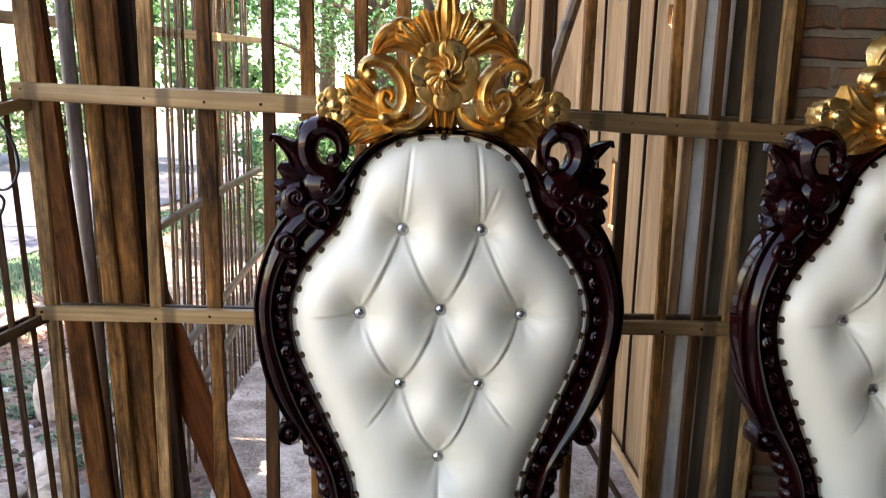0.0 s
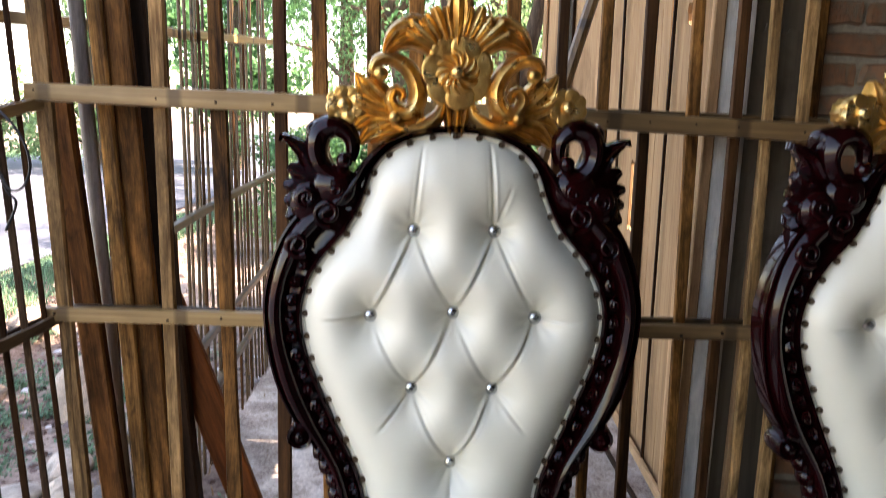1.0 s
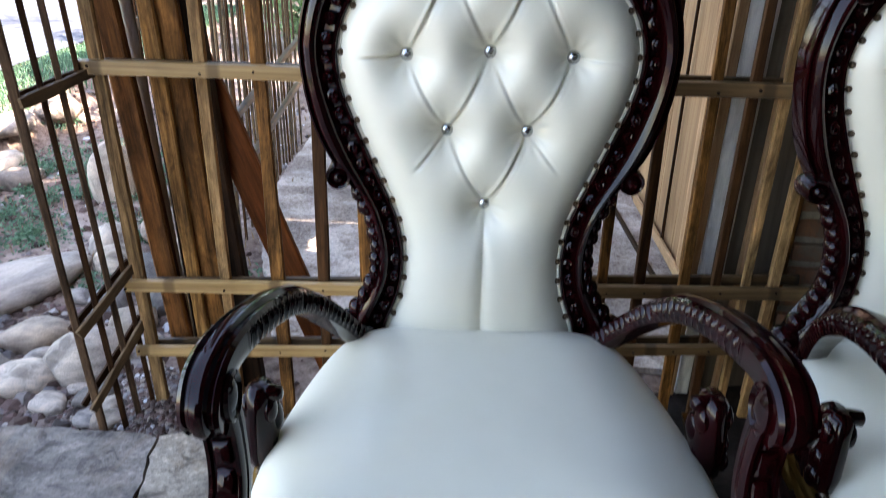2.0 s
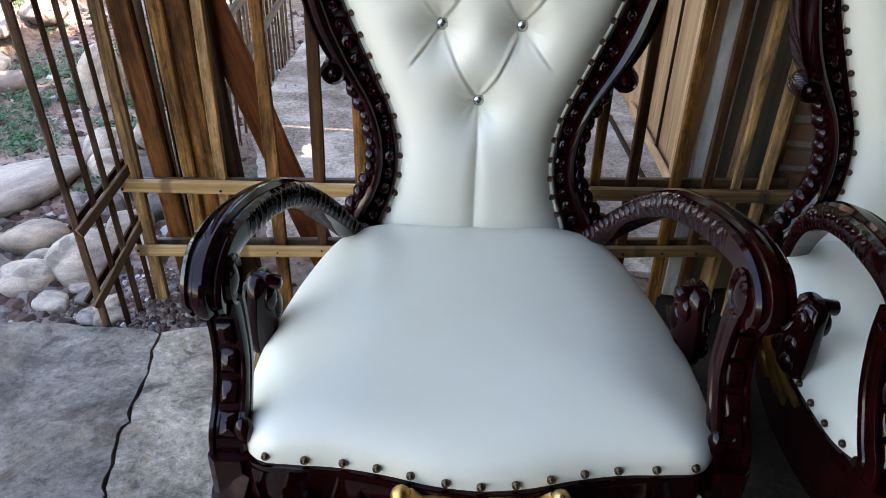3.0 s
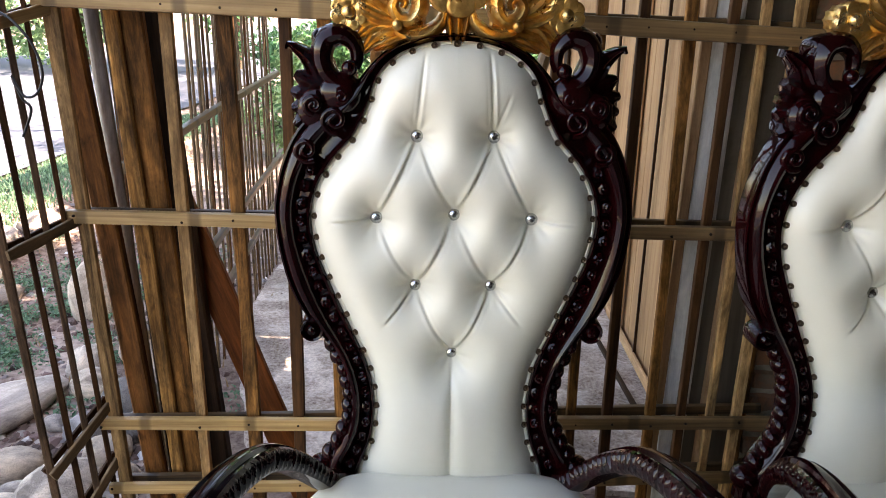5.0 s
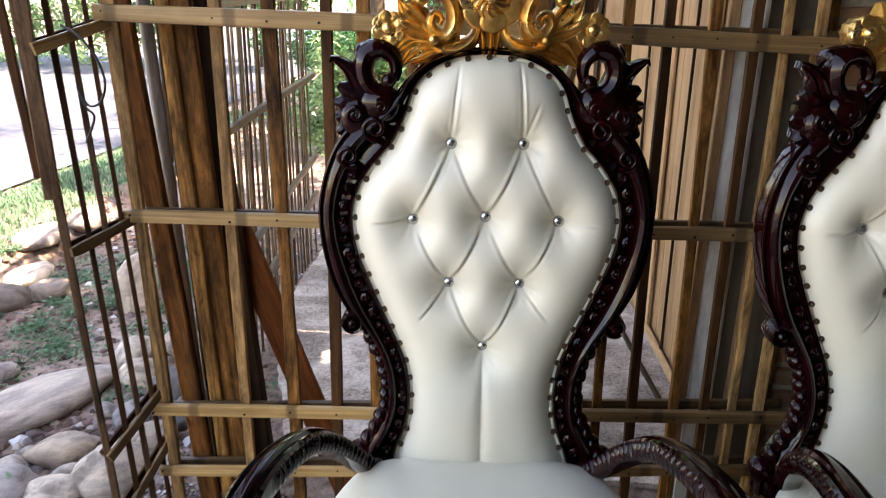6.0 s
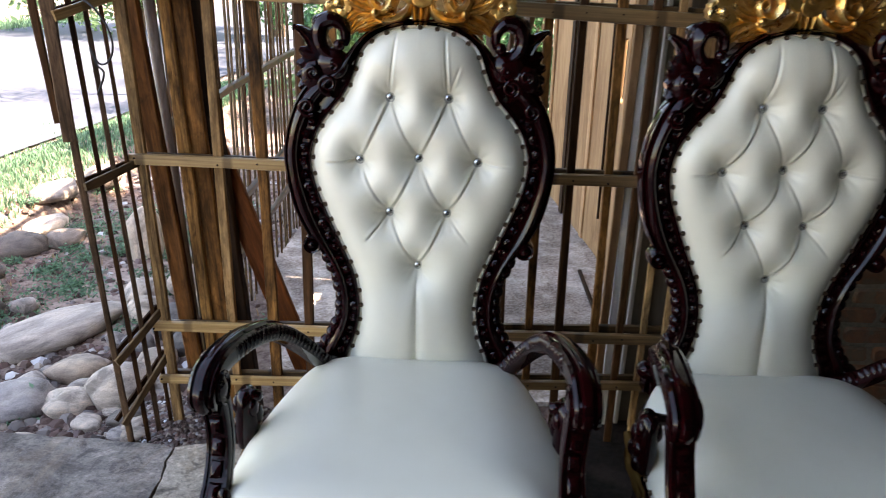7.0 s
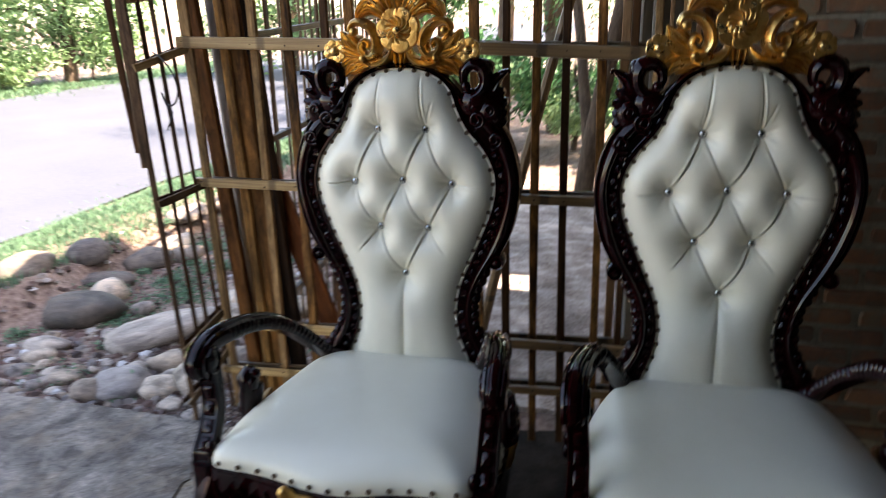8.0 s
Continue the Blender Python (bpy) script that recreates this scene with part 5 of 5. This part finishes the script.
        for k in range(5):
            x = 0.135 + 0.035 * k
            part("carved_leaf", shell(*ribbon([(sgn * x, 0.372 + 0.01 * (k % 2)), (sgn * (x + 0.02), 0.400), (sgn * (x + 0.032), 0.428 - 0.012 * (k % 2))], [0.006, 0.012, 0.003], 0.012, -0.668 + 0.004 * k * (k > 3), 2, 9, 7), LACQUER, "carved_leaf"), rail)
        side_leaf = []
        for pts, wd in (([(-0.235, 0.448), (-0.29, 0.436), (-0.35, 0.420), (-0.415, 0.402)], [0.004, 0.009, 0.009, 0.002]), ([(-0.31, 0.432), (-0.335, 0.402), (-0.385, 0.378)], [0.004, 0.008, 0.002]), ([(-0.27, 0.436), (-0.285, 0.405), (-0.315, 0.380)], [0.004, 0.007, 0.002])):
            v, f = ribbon(pts, wd, 0.020, 0.0, 4, 18, 13)
            side_leaf.append(([(sgn * (0.362 - 0.7 * p[1]), p[0], p[2]) for p in v], f))
        part("leaf", shell(*join(*side_leaf), SHADED_GOLD, "leaf"), rail, "gilded leaf on the seat rail's side, its shade in the colour")
        part("corner_block", shell(*box(sgn * 0.348 - 0.030, sgn * 0.348 + 0.030, -0.642, -0.570, 0.372, 0.456, 0.012), LACQUER, "corner_block", 35), rail)
        fl = leg(sgn * 0.322, -0.605)
        part("front_leg", shell(*fl, LACQUER, "front_leg"), chair)
        part("back_leg", shell(*leg(sgn * 0.215, -0.020, True), LACQUER, "back_leg"), chair)
        ar = arm_rail()
        arm = part("armrest", shell(*(ar if sgn > 0 else flip_x(ar)), LACQUER, "armrest", 38), chair, "swept mahogany armrest with ribbed edges")
        d = arm_scroll_disc()
        part("scroll_eye", shell(*(d if sgn > 0 else flip_x(d)), LACQUER, "scroll_eye", 35), arm)
        ps, path = arm_post()
        post = part("arm_post", shell(*(ps if sgn > 0 else flip_x(ps)), LACQUER, "arm_post", 35), chair)
        for k in range(5):
            i = 5 + 7 * k
            p, q = path[i], path[i + 1]
            t = Vector(q - p).normalized()
            nrm = Vector((0, -1, 0)) - t * Vector((0, -1, 0)).dot(t)
            nrm.normalize()
            c = Vector(p) + nrm * 0.0135
            m, _ = along((sgn * c.x, c.y, c.z), (sgn * (c.x + t.x), c.y + t.y, c.z + t.z), (sgn * nrm.x, nrm.y, nrm.z))
            part("carved_panel", panels[k % 3], post, m=m)
        mirror = (lambda q: q) if sgn > 0 else flip_x
        body, carving = bracket()
        boss = part("bracket", shell(*mirror(body), LACQUER, "bracket", 45), chair, "carved boss between armrest and seat rail")
        for name, piece in carving:
            part(name, shell(*mirror(piece), LACQUER, name, 60), boss)
        kn = ball((sgn * 0.326, -0.618, 0.492), (0.014, 0.014, 0.022), 10, 7)
        part("knob", shell(*kn, LACQUER, "knob"), post)
    return chair


CHAIR_POSE, SECOND_POSE = pose(0.036, 1.272, 0.0, 0, 0, 1.0), pose(0.906, 1.276, 0.0, 0, 0, 4.0)
chair = throne_chair()
chair.matrix_basis = CHAIR_POSE
tagged(chair, "dark carved throne chair, cream buttoned leather, gold crest, beside the fence", "armchair", "throne chairs in a row")
second = copy_thing(chair, SECOND_POSE)
tagged(second, "dark carved throne chair, cream leather, gold crest, before brick wall", "armchair", "throne chairs in a row")


# ---------------------------------------------------------------- stones, plants, litter
def stone_mesh(seed, flat=0.62):
    rng = random.Random(seed)
    o = Vector((rng.uniform(0, 50), rng.uniform(0, 50), rng.uniform(0, 50)))
    bm = bmesh.new()
    bmesh.ops.create_icosphere(bm, subdivisions=3, radius=1.0)
    planes = [(Vector((rng.gauss(0, 1), rng.gauss(0, 1), rng.gauss(0, 1))).normalized(), rng.uniform(0.62, 0.95)) for _ in range(9)]
    for v in bm.verts:
        n = v.co.normalized()
        r = 1 + 0.24 * noise.noise(n * 1.1 + o) + 0.07 * noise.noise(n * 3.1 + o) + 0.025 * noise.noise(n * 8 + o)
        for p, q in planes:
            c = n.dot(p)
            if c > 0.2 and q / c < r:   # worn flat faces
                r = 0.25 * r + 0.75 * q / c
        v.co = n * r
        v.co.z = v.co.z * flat
        if v.co.z < -0.3:
            v.co.z = -0.3 + (v.co.z + 0.3) * 0.3
    me = bpy.data.meshes.new("stone")
    bm.to_mesh(me)
    bm.free()
    me.polygons.foreach_set("use_smooth", [True] * len(me.polygons))
    me.materials.append(STONE)
    return me


STONES = [stone_mesh(k, 0.5 + 0.06 * k) for k in range(7)]


def stone(k, x, y, sx, sy, sz, turn, label, group="river stones beside the fence", dark=False):
    me = STONES[k % 7]
    if dark:
        me = me.copy()
        me.materials[0] = DARK_STONE
    ob = new("boulder" if sx > 0.17 else "stone", me)
    ob.matrix_basis = pose(x, y, ground_height(x, y) + sz * 0.22, 0, 0, turn) @ Matrix.Diagonal((sx, sy, sz, 1))
    return tagged(ob, label, "stone", group)


# x, y, half sizes, turn
PLACED = [(-1.69, 2.33, 0.36, 0.14, 0.15, 58), (-1.43, 2.06, 0.125, 0.09, 0.12, 10), (-1.33, 1.81, 0.10, 0.08, 0.11, 15), (-1.52, 1.80, 0.16, 0.12, 0.11, 30), (-1.32, 1.90, 0.07, 0.06, 0.075, 40), (-1.15, 1.90, 0.15, 0.10, 0.13, 25), (-1.28, 2.28, 0.08, 0.06, 0.09, 0),
          (-1.13, 2.14, 0.10, 0.08, 0.11, 80), (-1.06, 1.72, 0.075, 0.05, 0.055, 30), (-1.20, 1.70, 0.07, 0.05, 0.05, -20), (-1.28, 2.92, 0.15, 0.11, 0.15, 70), (-1.76, 3.42, 0.13, 0.09, 0.30, 60), (-1.16, 2.46, 0.13, 0.10, 0.13, 15),
          (-1.08, 2.30, 0.08, 0.07, 0.10, 30), (-2.27, 2.44, 0.25, 0.16, 0.20, 12), (-1.97, 2.58, 0.08, 0.06, 0.10, -15), (-2.52, 2.96, 0.20, 0.11, 0.10, 15), (-2.30, 2.72, 0.12, 0.10, 0.13, 40), (-2.16, 2.06, 0.13, 0.08, 0.07, 5),
          (-2.72, 3.10, 0.16, 0.11, 0.13, 45), (-2.50, 3.36, 0.18, 0.12, 0.13, 30), (-2.30, 3.52, 0.14, 0.10, 0.12, 70), (-2.55, 3.75, 0.18, 0.12, 0.13, 80), (-2.70, 4.15, 0.20, 0.13, 0.13, 85), (-2.62, 4.6, 0.20, 0.13, 0.14, 95),
          (-2.85, 2.70, 0.17, 0.12, 0.14, 60), (-1.62, 1.72, 0.10, 0.07, 0.08, 15), (-1.56, 1.95, 0.07, 0.05, 0.06, -10), (-1.84, 1.80, 0.09, 0.06, 0.06, 5), (-2.10, 1.95, 0.10, 0.07, 0.08, -5), (-2.45, 1.92, 0.13, 0.09, 0.10, 0),
          (-1.02, 1.98, 0.08, 0.06, 0.08, 0), (-1.26, 2.05, 0.06, 0.05, 0.06, 55), (-1.38, 2.60, 0.10, 0.07, 0.10, 20), (-1.50, 2.80, 0.11, 0.08, 0.10, 75), (-1.10, 2.75, 0.12, 0.09, 0.12, 45), (-0.98, 2.55, 0.08, 0.06, 0.09, 10)]
DARK_ONES = (8, 12, 13, 14, 16, 19, 20, 25)
for k, (x, y, sx, sy, sz, turn) in enumerate(PLACED):
    stone(k, x, y, sx, sy, sz, turn, "dark grey-brown river stone on bare earth" if k in DARK_ONES else "large grey-brown river boulder on bare earth" if sx > 0.17 else "rounded grey-tan river stone on bare earth", dark=k in DARK_ONES)
_rng = random.Random(19)
for k in range(70):
    x, y = _rng.uniform(-2.3, -0.93), 1.56 + 0.85 * _rng.random() ** 1.6
    s = _rng.uniform(0.022, 0.05)
    if all(math.hypot(x - p[0], y - p[1]) > 0.8 * p[3] + 0.6 * s for p in PLACED):
        stone(k + 3, x, y, s * _rng.uniform(1.0, 1.5), s, s * _rng.uniform(0.7, 1.1), _rng.uniform(0, 180), "small worn stone among the river boulders")


def pebbles(count, seed, x0, x1, y0, y1, lo, hi, name, label):
    """Small rubble, joined."""
    rng = random.Random(seed)
    base = [(0.9, 0, -0.2), (0.2, 0.85, -0.25), (-0.75, 0.5, -0.2), (-0.7, -0.55, -0.25), (0.25, -0.9, -0.2), (0.5, 0.1, 0.4), (-0.15, 0.45, 0.45), (-0.25, -0.4, 0.42)]
    tri = [(0, 1, 5), (1, 6, 5), (1, 2, 6), (2, 7, 6), (2, 3, 7), (3, 4, 7), (4, 5, 7), (4, 0, 5), (5, 6, 7), (0, 4, 3, 2, 1)]
    verts, faces = [], []
    for _ in range(count):
        x, y = rng.uniform(x0, x1), rng.uniform(y0, y1)
        s = lo + (hi - lo) * rng.random() ** 2.2
        a, sx, sz = rng.uniform(0, 6.3), rng.uniform(0.7, 1.4), rng.uniform(0.5, 1.0)
        k = len(verts)
        for p in base:
            px, py = p[0] * s * sx, p[1] * s
            verts.append((x + px * math.cos(a) - py * math.sin(a), y + px * math.sin(a) + py * math.cos(a), ground_height(x, y) + p[2] * s * sz + s * 0.12))
        faces += [tuple(k + i for i in f) for f in tri]
    me = bpy.data.meshes.new(name)
    me.from_pydata(verts, [], faces)
    me.materials.append(STONE_BITS)
    return tagged(new(name, me), label, "gravel", kind="stuff")


def stone_bits_material():
    m, nt, b = material("stone_bits", 0.85)
    geo = nt.nodes.new("ShaderNodeNewGeometry")
    c = ramp(nt, geo.outputs["Random Per Island"], [(0.0, (0.028, 0.016, 0.012)), (0.35, (0.085, 0.048, 0.036)), (0.6, (0.15, 0.085, 0.070)), (0.76, (0.16, 0.145, 0.142)), (0.93, (0.28, 0.215, 0.16)), (1.0, (0.55, 0.54, 0.54))])
    nt.links.new(c, b.inputs["Base Color"])
    bump(nt, b, noise_tex(nt, coords(nt), 60.0), 0.4, 0.004)
    return m


STONE_BITS = stone_bits_material()
pebbles(1900, 3, -2.5, -0.95, 1.51, 2.3, 0.007, 0.042, "rubble", "small broken stones and gravel along the slab edge")
pebbles(2600, 4, -2.9, -1.0, 2.2, 5.2, 0.005, 0.034, "gravel", "scattered gravel on the bare earth")
pebbles(350, 5, -0.9, 0.7, 1.6, 6.0, 0.004, 0.02, "grit", "loose grit on the yard")


def blades(count, seed, place, lo, hi, mat, name, label, category):
    """Grass or litter: bent two-piece blades."""
    rng = random.Random(seed)
    verts, faces = [], []
    for _ in range(count):
        x, y = place(rng)
        z = ground_height(x, y) - 0.005
        h, a, b = rng.uniform(lo, hi), rng.uniform(0, 6.3), rng.uniform(0.2, 0.9)
        w = h * 0.10
        cx, sx = math.cos(a), math.sin(a)
        k = len(verts)
        verts += [(x - sx * w, y + cx * w, z), (x + sx * w, y - cx * w, z), (x + cx * h * 0.3 * b + sx * w * 0.7, y + sx * h * 0.3 * b - cx * w * 0.7, z + h * 0.6),
                  (x + cx * h * 0.3 * b - sx * w * 0.7, y + sx * h * 0.3 * b + cx * w * 0.7, z + h * 0.6), (x + cx * h * b, y + sx * h * b, z + h)]
        faces += [(k, k + 1, k + 2, k + 3), (k + 3, k + 2, k + 4)]
    me = bpy.data.meshes.new(name)
    me.from_pydata(verts, [], faces)
    me.materials.append(mat)
    return tagged(new(name, me), label, category, kind="stuff")


blades(34000, 6, lambda r: (min(-2.72 - 0.15 * r.random(), -3.28 + r.gauss(0, 0.34)), r.uniform(-1.5, 10)), 0.02, 0.07, GRASS, "grass", "short sunlit green grass along the road", "grass")
blades(16000, 9, lambda r: (-13.2 + r.gauss(0, 0.6), r.uniform(4, 24)), 0.05, 0.16, GRASS, "grass", "green grass on the far side of the road", "grass")


def leaf_cloud(rng, centres, count, size, squash=0.8):
    """Many small folded leaves gathered in clumps."""
    verts, faces = [], []
    for _ in range(count):
        c, r = centres[rng.randrange(len(centres))]
        d = Vector((rng.gauss(0, 1), rng.gauss(0, 1), rng.gauss(0, squash))).normalized() * r * rng.random() ** 0.45
        p = Vector(c) + d
        s = size * rng.uniform(0.6, 1.3)
        e = Euler((rng.uniform(-1.0, 1.0), rng.uniform(-1.0, 1.0), rng.uniform(0, 6.3))).to_matrix()
        k = len(verts)
        for q in ((0, 0, 0), (0.35, 0.24, 0.05), (1, 0, -0.12), (0.35, -0.24, 0.05)):
            verts.append(p + e @ (Vector(q) * s))
        faces += [(k, k + 1, k + 2), (k, k + 2, k + 3)]
    return verts, faces


def low_weeds(count, clumps, seed):
    """Small-leaved ground weeds gathered in mats."""
    rng = random.Random(seed)
    centres = []
    for _ in range(clumps):
        x, y = -2.05 + rng.gauss(0, 0.42), 3.3 + rng.gauss(0, 0.75)
        centres.append(((x, y, ground_height(x, y) + 0.012), rng.uniform(0.05, 0.17)))
    v, f = leaf_cloud(rng, centres, count, 0.026, 0.12)
    me = bpy.data.meshes.new("weeds")
    me.from_pydata([tuple(p) for p in v], [], f)
    me.materials.append(GRASS)
    tagged(new("weeds", me), "low mats of small green weeds on bare earth", "weeds", kind="stuff")


low_weeds(9000, 75, 7)
pebbles(3800, 15, -1.15, -0.50, 1.50, 1.85, 0.003, 0.016, "loose_soil", "crumbled dark red soil at the fence corner")


def tree(name, label, x, y, height, spread_, leaves, leaf_size, mat, seed, trunk=0.12, bare=0.35):
    rng = random.Random(seed)
    t = thing(name, label, "tree" if trunk > 0.05 else "shrub", m=pose(x, y, ground_height(x, y)))
    limbs, centres = [], []
    top = Vector((rng.uniform(-0.1, 0.1) * height, rng.uniform(-0.1, 0.1) * height, height * 0.75))
    limbs.append(tube(spline([(0, 0, -0.1), (top.x * 0.3 + 0.05, top.y * 0.3, top.z * 0.45), tuple(top)], 14), [trunk * 1.3, trunk, trunk * 0.5], 9))
    for k in range(9 if trunk > 0.05 else 7):
        f = rng.uniform(bare, 0.95)
        b = Vector((top.x * f, top.y * f, top.z * f))
        a = k * 2.4 + rng.uniform(-0.4, 0.4)
        L = spread_ * rng.uniform(0.5, 1.0)
        e = b + Vector((math.cos(a) * L, math.sin(a) * L, rng.uniform(0.2, 0.7) * L))
        limbs.append(tube(spline([tuple(b), tuple((b + e) / 2 + Vector((0, 0, 0.1 * L))), tuple(e)], 9), [trunk * 0.42, trunk * 0.25, trunk * 0.08], 7))
        for g in (0.55, 0.8, 1.0):
            c = b + (e - b) * g + Vector((rng.gauss(0, 0.1), rng.gauss(0, 0.1), rng.gauss(0, 0.1))) * spread_
            centres.append((tuple(c), spread_ * rng.uniform(0.22, 0.42)))
    part("trunk", shell(*join(*limbs), BARK, "trunk"), t)
    v, f = leaf_cloud(rng, centres, leaves, leaf_size)
    me = bpy.data.meshes.new("crown")
    me.from_pydata([tuple(p) for p in v], [], f)
    me.materials.append(mat)
    part("crown", me, t)
    return t


# Yard trees and shrubs behind the fence, then the growth beyond the road.
# The first two stand out of view and only shade the yard.
TREES = [("tree", "unseen broad tree that shades the side of the yard", 1.9, 4.05, 5.2, 1.3, 2400, 0.2, LEAF, 51, 0.13, 0.8), ("tree", "unseen broad tree that shades the side of the yard", 1.8, 4.95, 5.4, 1.25, 3600, 0.2, LEAF, 52, 0.14, 0.75),
         ("tree", "leafy green tree standing in the yard behind the fence", -0.4, 9.2, 5.5, 2.0, 11500, 0.070, LEAF, 31, 0.13, 0.3), ("tree", "slender leaning tree with sunlit leaves", 0.75, 8.4, 5.0, 1.6, 7000, 0.068, PALE_LEAF, 32, 0.09, 0.3),
         ("tree", "leafy green tree at the edge of the yard", -1.6, 11.5, 5.5, 1.7, 6600, 0.074, LEAF, 33, 0.12, 0.45), ("tree", "broad tree with dense green crown", 2.6, 10.0, 6.0, 2.4, 20000, 0.088, LEAF, 34, 0.16, 0.25),
         ("tree", "pale green tree beyond the road", -9.0, 19.0, 6.0, 2.4, 6000, 0.22, PALE_LEAF, 35, 0.14, 0.1), ("tree", "pale green tree beyond the road", -13.5, 15.5, 5.0, 2.4, 4200, 0.22, PALE_LEAF, 36, 0.14, 0.05),
         ("tree", "tall green tree beyond the road", -16.0, 12.0, 6.5, 2.8, 4200, 0.25, LEAF, 37, 0.16, 0.05), ("tree", "green tree beyond the road", -5.2, 18.5, 7.0, 2.8, 8000, 0.25, LEAF, 38, 0.16, 0.1),
         ("tree", "slender leaning tree with sunlit leaves", 1.6, 14.0, 7.5, 3.0, 24000, 0.11, LEAF, 39, 0.15, 0.2), ("tree", "pale green tree beyond the road", -17.0, 8.0, 6.0, 2.6, 3800, 0.24, PALE_LEAF, 40, 0.14, 0.05)]
for row in TREES:
    tree(*row)
SHRUBS = [(-0.9, 7.6, 1.5, 0.7, LEAF), (-0.1, 7.9, 1.3, 0.7, PALE_LEAF), (0.6, 7.4, 1.7, 0.8, LEAF), (1.4, 7.8, 1.6, 0.8, LEAF), (-1.5, 7.6, 1.5, 0.6, PALE_LEAF), (-2.0, 9.6, 1.4, 0.7, LEAF), (2.3, 7.2, 1.8, 0.9, LEAF),
          (-14.6, 11.6, 1.8, 1.4, PALE_LEAF), (-15.0, 9.2, 1.7, 1.4, PALE_LEAF), (-14.2, 14.0, 1.8, 1.4, PALE_LEAF), (-13.6, 16.4, 1.9, 1.4, PALE_LEAF)]
for k, (x, y, h, r, mat) in enumerate(SHRUBS):
    tree("shrub", "leafy green shrub in dappled light" if x > -5 else "sunlit pale shrub beyond the road", x, y, h, r, 3600 if x > -5 else 2600, 0.08 if x > -5 else 0.17, mat, 60 + k, 0.03, 0.1)


def leaning_tree():
    """A forked trunk that leans over the yard; its crown stands high over it."""
    rng = random.Random(91)
    t = thing("tree", "dark forked tree trunk leaning over the yard", "tree", m=pose(0.21, 5.42, -0.09))
    trunk = tube(spline([(0, 0, -0.1), (0.06, -0.05, 0.45), (0.17, -0.12, 1.05), (0.28, -0.2, 1.6), (0.5, -0.3, 2.6), (0.6, -0.3, 3.4)], 26), [0.085, 0.07, 0.06, 0.045, 0.03], 10)
    fork = tube(spline([(0.05, -0.05, 0.45), (0.0, 0.0, 0.95), (-0.10, 0.1, 1.7), (-0.35, 0.2, 2.8), (-0.5, 0.2, 3.3)], 22), [0.05, 0.042, 0.035, 0.02], 9)
    part("trunk", shell(*join(trunk, fork), BARK, "trunk"), t)
    v, f = leaf_cloud(rng, [((0.6, -0.3, 3.5), 0.7), ((-0.4, 0.2, 3.4), 0.7), ((0.2, 0.3, 3.9), 0.8)], 1500, 0.16)
    me = bpy.data.meshes.new("crown")
    me.from_pydata([tuple(p) for p in v], [], f)
    me.materials.append(LEAF)
    part("crown", me, t)


leaning_tree()
blades(1800, 12, lambda r: (r.uniform(-2.8, 0.6), r.uniform(1.95, 7.5)), 0.015, 0.045, DRY_LEAF, "leaf_litter", "dry brown leaves scattered on the yard", "leaves")

# A loop of black wire hangs on the side fence.
wire = new("wire_loop", shell(*tube(spline([(-0.045, 0.02, 0.02), (0.0, 0, 0), (0.036, -0.004, -0.045), (0.050, -0.006, -0.10), (0.034, -0.006, -0.142), (0.004, -0.003, -0.150), (-0.018, 0, -0.11), (-0.006, 0.004, -0.155), (0.010, 0.004, -0.178), (-0.014, 0.0, -0.235)], 60), [0.0028], 6), WIRE, "wire_loop"))
wire.matrix_basis = pose(-0.856, 1.48, 1.362)
tagged(wire, "thin black wire loop tied to the stakes", "wire")


# ---------------------------------------------------------------- bricks of the back wall
def lay_bricks(wall, x0, x1, y, z1):
    rng = random.Random(77)
    meshes = []
    for k in range(6):
        w, h = 0.099, 0.0275
        rim = [(sx * w, sz * h, rng.uniform(-0.004, 0.004), rng.uniform(-0.003, 0.003)) for sx, sz in ((-1, -0.7), (-0.93, -1), (-0.3, -1), (0.35, -1), (0.94, -1), (1, -0.6), (1, 0.65), (0.92, 1), (0.3, 1), (-0.35, 1), (-0.94, 1), (-1, 0.6))]
        meshes.append(shell(*loft([[(x - math.copysign(q, x) + a, yy + (rng.uniform(-0.002, 0.002) if q else 0), z - math.copysign(q, z) + b) for x, z, a, b in rim] for q, yy in ((0.0, 0.02), (0.006, -0.005))]), BRICK, "brick", 50))
    z, row = 0.03, 0
    while z < z1:
        x = x0 + 0.10 - (0.105 if row % 2 else 0)
        while x < x1 - 0.05:
            if x < x0 + 0.05:   # a half brick closes the course
                part("brick", meshes[rng.randrange(6)], wall, m=pose(x0 + 0.052, y + rng.uniform(-0.004, 0.003), z, 0, 0, 0) @ Matrix.Diagonal((0.48, 1, 1, 1)))
            else:
                part("brick", meshes[rng.randrange(6)], wall, m=pose(x, y + rng.uniform(-0.004, 0.003), z, 0, rng.uniform(-0.8, 0.8), 0))
            x += 0.212
        z += 0.069
        row += 1


lay_bricks(wall_back, 0.86, 2.62, 1.757, 2.42)
